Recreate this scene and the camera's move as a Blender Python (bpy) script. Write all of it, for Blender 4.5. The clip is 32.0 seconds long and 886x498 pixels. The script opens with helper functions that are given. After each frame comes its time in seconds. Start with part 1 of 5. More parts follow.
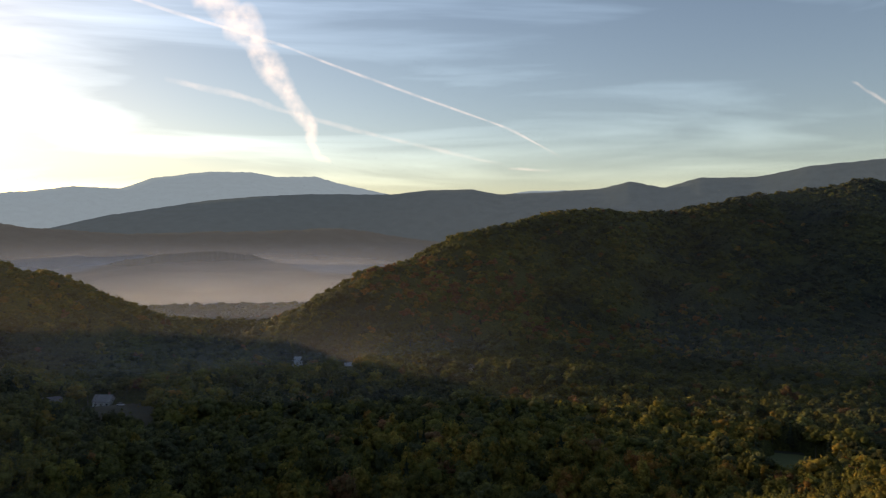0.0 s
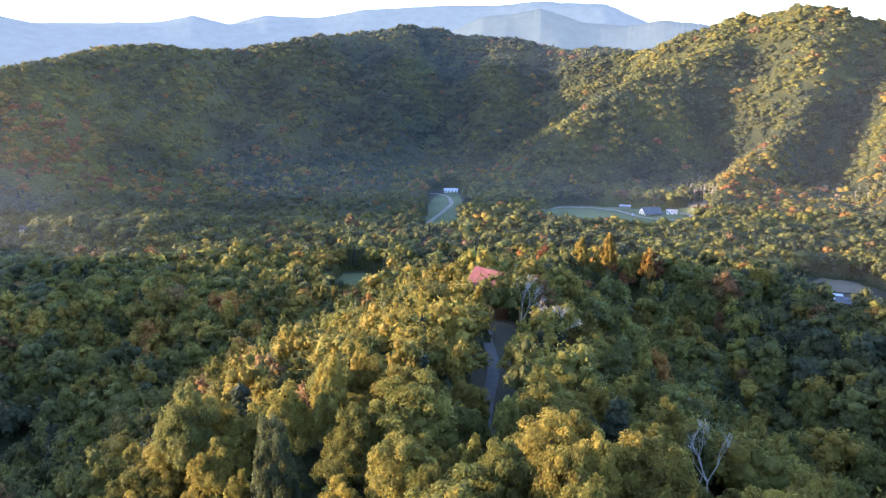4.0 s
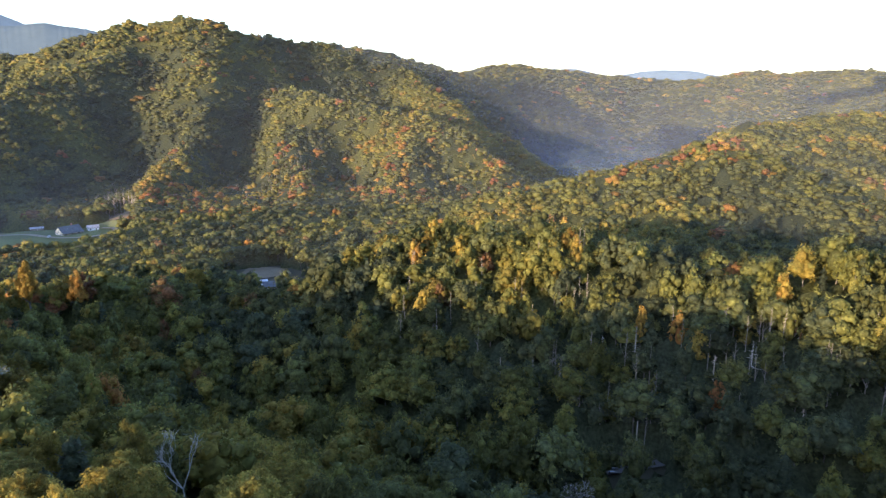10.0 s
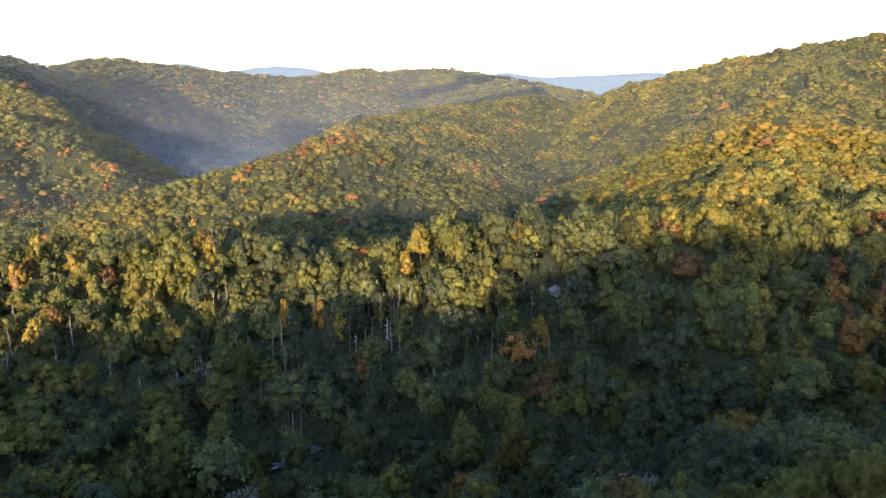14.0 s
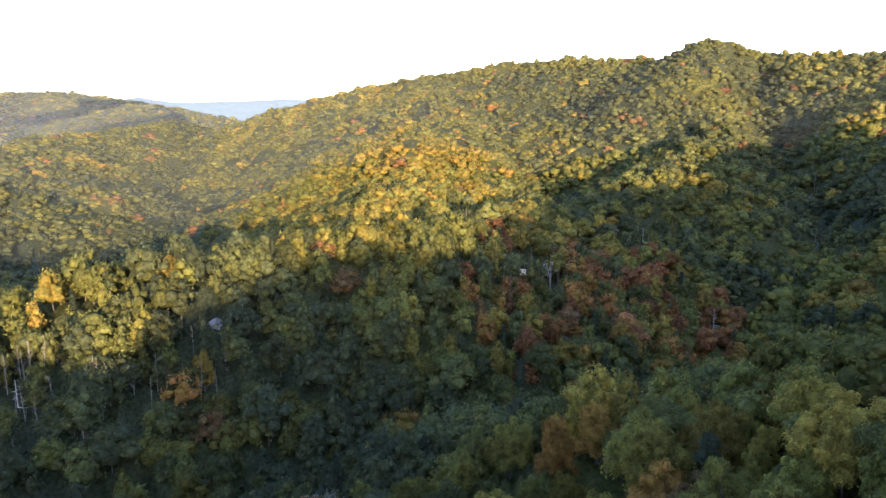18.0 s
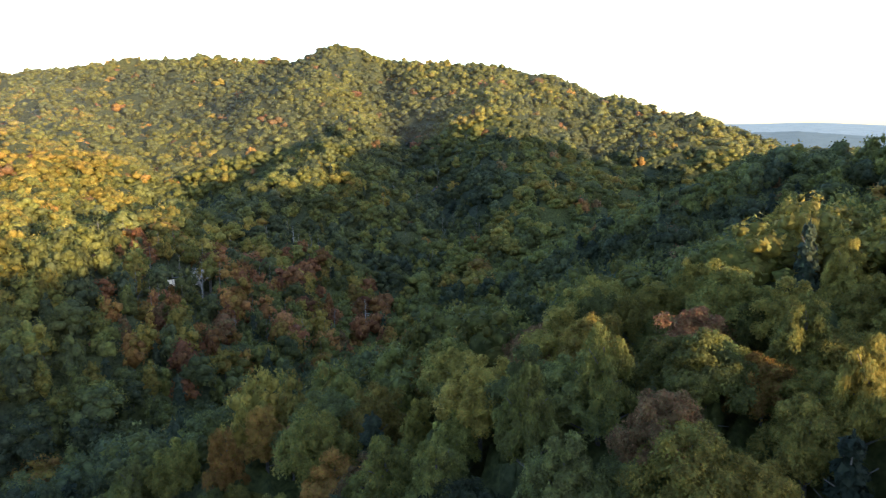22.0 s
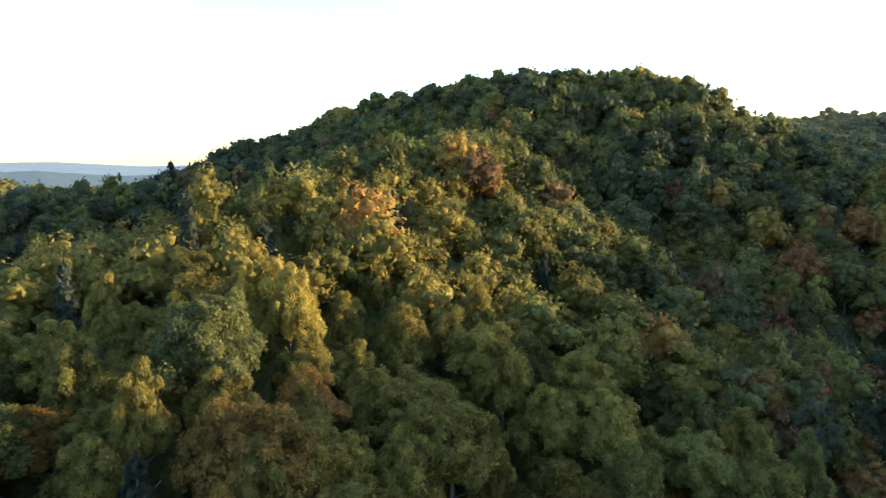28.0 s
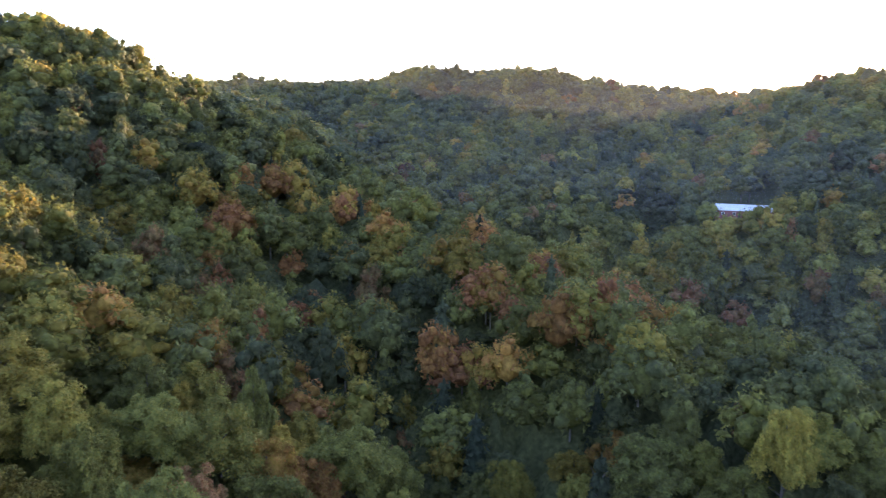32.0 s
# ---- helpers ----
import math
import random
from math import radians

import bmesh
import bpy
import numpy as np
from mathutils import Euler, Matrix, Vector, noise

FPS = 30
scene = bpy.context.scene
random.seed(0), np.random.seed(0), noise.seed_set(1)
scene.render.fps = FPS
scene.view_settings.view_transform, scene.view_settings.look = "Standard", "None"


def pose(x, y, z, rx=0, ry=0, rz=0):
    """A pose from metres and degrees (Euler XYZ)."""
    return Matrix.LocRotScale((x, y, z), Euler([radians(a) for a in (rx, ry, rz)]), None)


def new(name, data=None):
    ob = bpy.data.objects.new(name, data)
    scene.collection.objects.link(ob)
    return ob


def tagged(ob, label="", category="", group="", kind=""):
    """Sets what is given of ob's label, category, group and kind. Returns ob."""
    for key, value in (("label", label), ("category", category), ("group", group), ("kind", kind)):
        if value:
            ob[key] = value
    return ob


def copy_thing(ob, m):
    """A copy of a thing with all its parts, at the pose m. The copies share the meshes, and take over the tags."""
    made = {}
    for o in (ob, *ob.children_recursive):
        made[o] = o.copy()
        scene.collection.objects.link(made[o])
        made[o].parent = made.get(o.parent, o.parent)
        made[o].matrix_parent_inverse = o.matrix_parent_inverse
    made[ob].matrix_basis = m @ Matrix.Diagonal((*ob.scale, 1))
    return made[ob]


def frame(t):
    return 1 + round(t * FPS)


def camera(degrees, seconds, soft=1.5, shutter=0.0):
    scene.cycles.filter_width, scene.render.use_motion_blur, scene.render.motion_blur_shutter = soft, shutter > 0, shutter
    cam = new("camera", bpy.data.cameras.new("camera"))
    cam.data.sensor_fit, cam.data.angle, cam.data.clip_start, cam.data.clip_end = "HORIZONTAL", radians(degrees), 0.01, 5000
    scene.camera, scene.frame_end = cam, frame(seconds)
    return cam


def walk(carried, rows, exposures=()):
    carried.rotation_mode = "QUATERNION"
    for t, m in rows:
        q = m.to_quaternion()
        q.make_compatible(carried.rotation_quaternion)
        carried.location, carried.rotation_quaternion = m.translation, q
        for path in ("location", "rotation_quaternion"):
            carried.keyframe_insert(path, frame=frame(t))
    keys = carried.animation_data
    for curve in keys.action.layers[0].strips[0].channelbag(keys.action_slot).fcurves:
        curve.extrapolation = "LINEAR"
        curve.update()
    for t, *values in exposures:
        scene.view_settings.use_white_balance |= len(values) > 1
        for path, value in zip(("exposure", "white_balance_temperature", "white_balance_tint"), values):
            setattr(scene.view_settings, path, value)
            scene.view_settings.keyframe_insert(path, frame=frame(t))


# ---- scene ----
# A hovering camera above a wooded ridge turns through most of a circle.
EYE = 120.0
cam = camera(64.65, 32.0, soft=1.25, shutter=0.25)
# seconds, heading, tilt and lean of the hovering camera
TURN = [(0.0, 0.04, -0.8, 0.22), (0.5, -4.47, -0.74, 0.27), (1.0, -9.53, -0.67, 0.37), (1.5, -13.8, -0.65, 0.45), (2.0, -17.99, -2.81, 0.46),
        (2.5, -22.2, -8.01, 0.5), (3.0, -26.49, -12.17, 0.55), (3.5, -30.42, -13.16, 0.58), (5.5, -43.7, -13.12, 0.61), (6.0, -47.16, -13.11, 0.6),
        (6.5, -50.42, -13.09, 0.59), (7.0, -53.78, -13.07, 0.6), (7.5, -57.44, -13.07, 0.56), (8.0, -61.18, -12.71, 0.5), (8.5, -65.17, -12.43, 0.45),
        (9.0, -69.99, -12.41, 0.41), (9.5, -74.87, -12.41, 0.35), (10.0, -79.18, -12.39, 0.3), (10.5, -83.14, -12.38, 0.26), (11.0, -86.92, -12.4, 0.23),
        (11.5, -90.71, -12.38, 0.2), (12.0, -94.55, -12.38, 0.18), (12.5, -98.42, -12.4, 0.16), (13.0, -102.23, -12.42, 0.15), (13.5, -105.76, -12.45, 0.11),
        (15.5, -118.56, -12.5, 0.07), (16.0, -121.92, -11.98, 0.08), (16.5, -125.73, -11.73, 0.08), (17.0, -129.6, -11.76, 0.04), (17.5, -133.31, -11.55, 0.0),
        (18.0, -137.09, -10.53, -0.0), (18.5, -141.25, -10.27, 0.02), (19.0, -145.97, -10.26, 0.03), (19.5, -150.56, -10.28, 0.03), (20.0, -154.25, -10.3, 0.04),
        (20.5, -157.1, -10.32, 0.06), (21.0, -159.74, -10.35, 0.07), (21.5, -162.36, -10.39, 0.08), (22.0, -165.48, -10.42, 0.09), (22.5, -169.75, -10.45, 0.1),
        (23.0, -173.49, -10.47, 0.1), (23.5, -177.02, -10.5, 0.12), (24.0, -180.87, -10.51, 0.14), (24.5, -184.94, -10.52, 0.23), (25.0, -189.38, -10.61, 0.4),
        (25.5, -194.77, -10.65, 0.54), (27.5, -216.44, -7.43, 0.58), (28.0, -222.09, -6.86, 0.62), (28.5, -227.58, -6.81, 0.66), (29.0, -232.95, -6.76, 0.7),
        (29.5, -237.95, -6.73, 0.73), (30.0, -243.07, -6.7, 0.78), (30.5, -248.46, -6.76, 0.84), (31.0, -254.09, -7.62, 0.89), (31.5, -260.15, -8.67, 0.96),
        (32.0, -266.42, -9.4, 0.99)]
walk(cam, [(t, pose(0, 0, EYE, 90 + tilt, 0, yaw) @ Matrix.Rotation(radians(lean), 4, "Z")) for t, yaw, tilt, lean in TURN],
     [(0, 0.52, 8100, 24), (1.0, 0.52, 7900, 21), (1.5, 0.5, 7800, 20), (2.0, 0.82, 7200, 23), (2.5, 1.6, 6400, 22), (3.0, 2.65, 6150, 26), (3.5, 3.15, 6100, 30), (6, 3.3, 6100, 31), (8, 3.3, 6100, 30),
      (9, 2.85, 6100, 28), (10, 2.5, 6150, 27), (13, 2.5, 6200, 26), (19, 2.85, 6350, 25), (23, 2.65, 6350, 19), (28, 2.6, 6400, 18), (30.3, 2.75, 6550, 21), (31.0, 2.55, 6600, 24), (32, 3.35, 6700, 36)])

# ---- daylight: a low morning sun and a clear sky with thin cirrus ----
SUN_AZ, SUN_EL = 58.0, 6.9
sun_data = bpy.data.lights.new("sun", "SUN")
sun_data.energy, sun_data.angle, sun_data.color = 2.9, radians(0.6), (1.0, 0.79, 0.44)
sun = new("sun", sun_data)
sun.matrix_world = pose(0, 0, 900, 90 - SUN_EL, 0, SUN_AZ + 180)

world = bpy.data.worlds.new("sky")
scene.world = world
world.use_nodes = True
wn = world.node_tree.nodes
wl = world.node_tree.links
wn.clear()
w_out = wn.new("ShaderNodeOutputWorld")
w_bg = wn.new("ShaderNodeBackground")
w_sky = wn.new("ShaderNodeTexSky")
w_sky.sky_type = "NISHITA"
w_sky.sun_disc = False
w_sky.sun_elevation, w_sky.sun_rotation = radians(SUN_EL), radians(-SUN_AZ)
w_sky.altitude, w_sky.air_density, w_sky.dust_density, w_sky.ozone_density = 500, 1.0, 1.0, 2.2
w_bg.inputs["Strength"].default_value = 0.15
w_co = wn.new("ShaderNodeTexCoord")
w_map = wn.new("ShaderNodeMapping")
w_map.inputs["Scale"].default_value = (1.2, 2.0, 11.0)
w_map.inputs["Rotation"].default_value = (0.1, 0.12, 0.6)
w_noise = wn.new("ShaderNodeTexNoise")
w_noise.inputs["Scale"].default_value, w_noise.inputs["Detail"].default_value, w_noise.inputs["Distortion"].default_value = 1.5, 6, 0.6
w_ramp = wn.new("ShaderNodeMapRange")
w_ramp.inputs["From Min"].default_value, w_ramp.inputs["From Max"].default_value = 0.45, 0.85
w_ramp.inputs["To Max"].default_value = 0.62
w_gain = wn.new("ShaderNodeMix")
w_gain.data_type, w_gain.blend_type = "RGBA", "MULTIPLY"
w_gain.inputs["Factor"].default_value = 1.0
w_gain.inputs[7].default_value = (2.7, 2.6, 2.5, 1)
w_mix = wn.new("ShaderNodeMix")
w_mix.data_type = "RGBA"
wl.new(w_co.outputs["Generated"], w_map.inputs["Vector"])
wl.new(w_map.outputs["Vector"], w_noise.inputs["Vector"])
wl.new(w_noise.outputs["Fac"], w_ramp.inputs["Value"])
wl.new(w_ramp.outputs["Result"], w_mix.inputs["Factor"])
wl.new(w_sky.outputs["Color"], w_mix.inputs[6])
wl.new(w_sky.outputs["Color"], w_gain.inputs[6])
wl.new(w_gain.outputs[2], w_mix.inputs[7])
wl.new(w_mix.outputs[2], w_bg.inputs["Color"])
wl.new(w_bg.outputs["Background"], w_out.inputs["Surface"])


# ---- materials ----
def nodes_of(name):
    m = bpy.data.materials.new(name)
    m.use_nodes = True
    m.node_tree.nodes.clear()
    return m, m.node_tree.nodes, m.node_tree.links


def paint(name, a, b, rough=0.8, metal=0.0, scale=1.5, bump=0.2, fine=12.0, spread=0.25):
    """A surface whose colour wanders between a and b, with a finer grain and relief."""
    m, n, l = nodes_of(name)
    out, p = n.new("ShaderNodeOutputMaterial"), n.new("ShaderNodeBsdfPrincipled")
    co = n.new("ShaderNodeTexCoord")
    big, small = n.new("ShaderNodeTexNoise"), n.new("ShaderNodeTexNoise")
    big.inputs["Scale"].default_value, big.inputs["Detail"].default_value = scale, 5
    small.inputs["Scale"].default_value, small.inputs["Detail"].default_value = scale * fine, 3
    mix, ob, val = n.new("ShaderNodeMix"), n.new("ShaderNodeObjectInfo"), n.new("ShaderNodeHueSaturation")
    mix.data_type = "RGBA"
    mix.inputs[6].default_value, mix.inputs[7].default_value = (*a, 1), (*b, 1)
    rng = n.new("ShaderNodeMapRange")
    rng.inputs["From Min"].default_value, rng.inputs["From Max"].default_value = 0.3, 0.7
    vr = n.new("ShaderNodeMapRange")
    vr.inputs["To Min"].default_value, vr.inputs["To Max"].default_value = 1 - spread, 1 + spread
    bp = n.new("ShaderNodeBump")
    bp.inputs["Strength"].default_value, bp.inputs["Distance"].default_value = bump, 0.05
    for t in (big, small):
        l.new(co.outputs["Object"], t.inputs["Vector"])
    l.new(big.outputs["Fac"], rng.inputs["Value"])
    l.new(rng.outputs["Result"], mix.inputs["Factor"])
    l.new(small.outputs["Fac"], vr.inputs["Value"])
    l.new(vr.outputs["Result"], val.inputs["Value"])
    l.new(mix.outputs[2], val.inputs["Color"])
    l.new(val.outputs["Color"], p.inputs["Base Color"])
    l.new(small.outputs["Fac"], bp.inputs["Height"])
    l.new(bp.outputs["Normal"], p.inputs["Normal"])
    p.inputs["Roughness"].default_value, p.inputs["Metallic"].default_value = rough, metal
    l.new(p.outputs["BSDF"], out.inputs["Surface"])
    return m


AUTUMN = [(0.0, (0.034, 0.044, 0.028)), (0.22, (0.060, 0.069, 0.034)), (0.45, (0.124, 0.122, 0.030)),
          (0.6, (0.215, 0.153, 0.032)), (0.72, (0.245, 0.118, 0.036)), (0.86, (0.175, 0.070, 0.036)), (1.0, (0.150, 0.100, 0.042))]


def foliage(name, source):
    """Leaves: colour along the autumn scale, by a mesh attribute or by the object's own colour."""
    m, n, l = nodes_of(name)
    out, p, tr, mx = (n.new("ShaderNode" + k) for k in ("OutputMaterial", "BsdfPrincipled", "BsdfTranslucent", "MixShader"))
    if source == "attribute":
        at = n.new("ShaderNodeAttribute")
        at.attribute_name = "leaf_hue"
        hue = at.outputs["Fac"]
        tn = n.new("ShaderNodeAttribute")
        tn.attribute_name = "leaf_tone"
        tone = tn.outputs["Fac"]
    else:
        oi = n.new("ShaderNodeObjectInfo")
        sep = n.new("ShaderNodeSeparateColor")
        l.new(oi.outputs["Color"], sep.inputs["Color"])
        hue, tone = sep.outputs["Red"], sep.outputs["Green"]
    geo = n.new("ShaderNodeNewGeometry")
    jit, add = n.new("ShaderNodeMapRange"), n.new("ShaderNodeMath")
    jit.inputs["To Min"].default_value, jit.inputs["To Max"].default_value = -0.065, 0.065
    l.new(geo.outputs["Random Per Island"], jit.inputs["Value"])
    l.new(hue, add.inputs[0])
    l.new(jit.outputs["Result"], add.inputs[1])
    ramp = n.new("ShaderNodeValToRGB")
    e = ramp.color_ramp.elements
    while len(e) < len(AUTUMN):
        e.new(0.5)
    for k, (pos, c) in enumerate(AUTUMN):
        e[k].position, e[k].color = pos, (*c, 1)
    l.new(add.outputs["Value"], ramp.inputs["Fac"])
    hs, vr, ns = n.new("ShaderNodeHueSaturation"), n.new("ShaderNodeMapRange"), n.new("ShaderNodeTexNoise")
    ns.inputs["Scale"].default_value, ns.inputs["Detail"].default_value = 0.45, 4
    co = n.new("ShaderNodeTexCoord")
    l.new(co.outputs["Object"], ns.inputs["Vector"])
    vr.inputs["From Min"].default_value, vr.inputs["From Max"].default_value = 0.3, 0.7
    vr.inputs["To Min"].default_value, vr.inputs["To Max"].default_value = 0.85, 1.18
    # light and dark mottle painted in, imitating lit sprays and the gaps between
    leafy, vr2, mul = n.new("ShaderNodeTexNoise"), n.new("ShaderNodeMapRange"), n.new("ShaderNodeMath")
    leafy.inputs["Scale"].default_value, leafy.inputs["Detail"].default_value = 0.95, 4
    vr2.inputs["From Min"].default_value, vr2.inputs["From Max"].default_value = 0.3, 0.7
    vr2.inputs["To Min"].default_value, vr2.inputs["To Max"].default_value = 0.58, 1.42
    mul.operation = "MULTIPLY"
    l.new(co.outputs["Object"], leafy.inputs["Vector"])
    l.new(leafy.outputs["Fac"], vr2.inputs["Value"])
    l.new(ns.outputs["Fac"], vr.inputs["Value"])
    l.new(vr.outputs["Result"], mul.inputs[0])
    l.new(vr2.outputs["Result"], mul.inputs[1])
    each = n.new("ShaderNodeMath")
    each.operation = "MULTIPLY"
    l.new(mul.outputs["Value"], each.inputs[0])
    l.new(tone, each.inputs[1])
    l.new(each.outputs["Value"], hs.inputs["Value"])
    l.new(ramp.outputs["Color"], hs.inputs["Color"])
    for s in (p.inputs["Base Color"], tr.inputs["Color"]):
        l.new(hs.outputs["Color"], s)
    fine, bp = n.new("ShaderNodeTexNoise"), n.new("ShaderNodeBump")
    fine.inputs["Scale"].default_value, fine.inputs["Detail"].default_value = 0.85, 4
    bp.inputs["Strength"].default_value, bp.inputs["Distance"].default_value = 0.6, 0.9
    l.new(co.outputs["Object"], fine.inputs["Vector"])
    l.new(fine.outputs["Fac"], bp.inputs["Height"])
    l.new(bp.outputs["Normal"], p.inputs["Normal"])
    p.inputs["Roughness"].default_value = 0.6
    p.inputs["Specular IOR Level"].default_value = 0.1
    mx.inputs["Fac"].default_value = 0.5
    l.new(p.outputs["BSDF"], mx.inputs[1])
    l.new(tr.outputs["BSDF"], mx.inputs[2])
    l.new(mx.outputs["Shader"], out.inputs["Surface"])
    return m


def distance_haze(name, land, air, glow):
    """Far mountains; many kilometres of lit air are put into their colour and glow."""
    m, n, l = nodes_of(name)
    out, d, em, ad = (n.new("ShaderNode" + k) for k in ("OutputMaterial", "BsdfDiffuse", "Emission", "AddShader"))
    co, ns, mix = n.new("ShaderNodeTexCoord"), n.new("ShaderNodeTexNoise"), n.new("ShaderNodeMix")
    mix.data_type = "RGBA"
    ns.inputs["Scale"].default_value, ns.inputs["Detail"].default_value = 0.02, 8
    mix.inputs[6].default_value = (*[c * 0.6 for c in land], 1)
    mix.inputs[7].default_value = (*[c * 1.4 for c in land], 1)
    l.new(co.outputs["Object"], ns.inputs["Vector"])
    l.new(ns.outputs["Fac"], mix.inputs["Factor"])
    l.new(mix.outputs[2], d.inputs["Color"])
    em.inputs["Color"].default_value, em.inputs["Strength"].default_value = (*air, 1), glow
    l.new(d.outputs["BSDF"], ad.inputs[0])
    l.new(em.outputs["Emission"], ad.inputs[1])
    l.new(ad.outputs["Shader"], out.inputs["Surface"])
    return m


def mist_veil(name, thick, tone):
    """A thin layer of valley mist: mostly clear, the rest scatters light both ways."""
    m, n, l = nodes_of(name)
    out, df, tl, ms, tp, mx = (n.new("ShaderNode" + k) for k in
                               ("OutputMaterial", "BsdfDiffuse", "BsdfTranslucent", "MixShader", "BsdfTransparent", "MixShader"))
    for s in (df, tl):
        s.inputs["Color"].default_value = (*tone, 1)
    co, ns, sp = n.new("ShaderNodeTexCoord"), n.new("ShaderNodeTexNoise"), n.new("ShaderNodeSeparateXYZ")
    ns.inputs["Scale"].default_value, ns.inputs["Detail"].default_value = 2.5, 4
    l.new(co.outputs["Object"], sp.inputs["Vector"])
    l.new(co.outputs["Object"], ns.inputs["Vector"])
    rg, up, mu = n.new("ShaderNodeMapRange"), n.new("ShaderNodeMapRange"), n.new("ShaderNodeMath")
    rg.inputs["From Min"].default_value, rg.inputs["From Max"].default_value = 0.3, 0.7
    rg.inputs["To Min"].default_value, rg.inputs["To Max"].default_value = thick * 0.75, thick * 1.3
    up.interpolation_type = "SMOOTHSTEP"
    up.inputs["From Min"].default_value, up.inputs["From Max"].default_value = 0.15, 1.0
    up.inputs["To Min"].default_value, up.inputs["To Max"].default_value = 1.0, 0.0
    side, far, soft_side = n.new("ShaderNodeMath"), n.new("ShaderNodeMapRange"), n.new("ShaderNodeMath")
    side.operation, soft_side.operation = "ABSOLUTE", "MULTIPLY"
    far.interpolation_type = "SMOOTHSTEP"
    far.inputs["From Min"].default_value, far.inputs["From Max"].default_value = 0.3, 0.95
    far.inputs["To Min"].default_value, far.inputs["To Max"].default_value = 1.0, 0.0
    l.new(sp.outputs["X"], side.inputs[0])
    l.new(side.outputs["Value"], far.inputs["Value"])
    l.new(up.outputs["Result"], soft_side.inputs[0])
    l.new(far.outputs["Result"], soft_side.inputs[1])
    mu.operation, mu.use_clamp = "MULTIPLY", True
    l.new(sp.outputs["Z"], up.inputs["Value"])
    l.new(ns.outputs["Fac"], rg.inputs["Value"])
    l.new(rg.outputs["Result"], mu.inputs[0])
    l.new(soft_side.outputs["Value"], mu.inputs[1])
    ms.inputs["Fac"].default_value = 0.5
    l.new(df.outputs["BSDF"], ms.inputs[1])
    l.new(tl.outputs["BSDF"], ms.inputs[2])
    l.new(mu.outputs["Value"], mx.inputs["Fac"])
    l.new(tp.outputs["BSDF"], mx.inputs[1])
    l.new(ms.outputs["Shader"], mx.inputs[2])
    l.new(mx.outputs["Shader"], out.inputs["Surface"])
    return m


M_LEAF = foliage("autumn_leaves", "attribute")
M_LEAF_NEAR = foliage("autumn_leaves_near", "object")
M_BARK = paint("bark", (0.06, 0.051, 0.043), (0.125, 0.11, 0.095), 0.9, 0, 0.8, 0.6)
M_PALE = paint("bleached_wood", (0.24, 0.22, 0.19), (0.36, 0.335, 0.295), 0.85, 0, 0.8, 0.4)
M_GREYWOOD = paint("grey_bark", (0.13, 0.115, 0.10), (0.20, 0.18, 0.155), 0.9, 0, 0.8, 0.4)
M_LITTER = paint("leaf_litter", (0.034, 0.034, 0.018), (0.065, 0.055, 0.03), 0.95, 0, 0.05, 0.5, 20)
M_GRASS = paint("meadow_grass", (0.072, 0.094, 0.030), (0.135, 0.142, 0.050), 0.95, 0, 0.04, 0.4, 30)
M_DIRT = paint("bare_earth", (0.13, 0.095, 0.055), (0.20, 0.15, 0.09), 0.95, 0, 0.08, 0.5, 20)
M_GRAVEL = paint("pale_gravel", (0.20, 0.17, 0.125), (0.28, 0.245, 0.185), 0.95, 0, 0.3, 0.5, 20)
M_ASPHALT = paint("worn_asphalt", (0.07, 0.068, 0.066), (0.11, 0.106, 0.10), 0.92, 0, 0.3, 0.3, 20)


# ---- the lie of the land: crest lines as (bearing, distance, height) from the hovering point ----
def spot(az, d):
    """Plan position by bearing (degrees, anticlockwise from y) and distance."""
    return -math.sin(radians(az)) * d, math.cos(radians(az)) * d


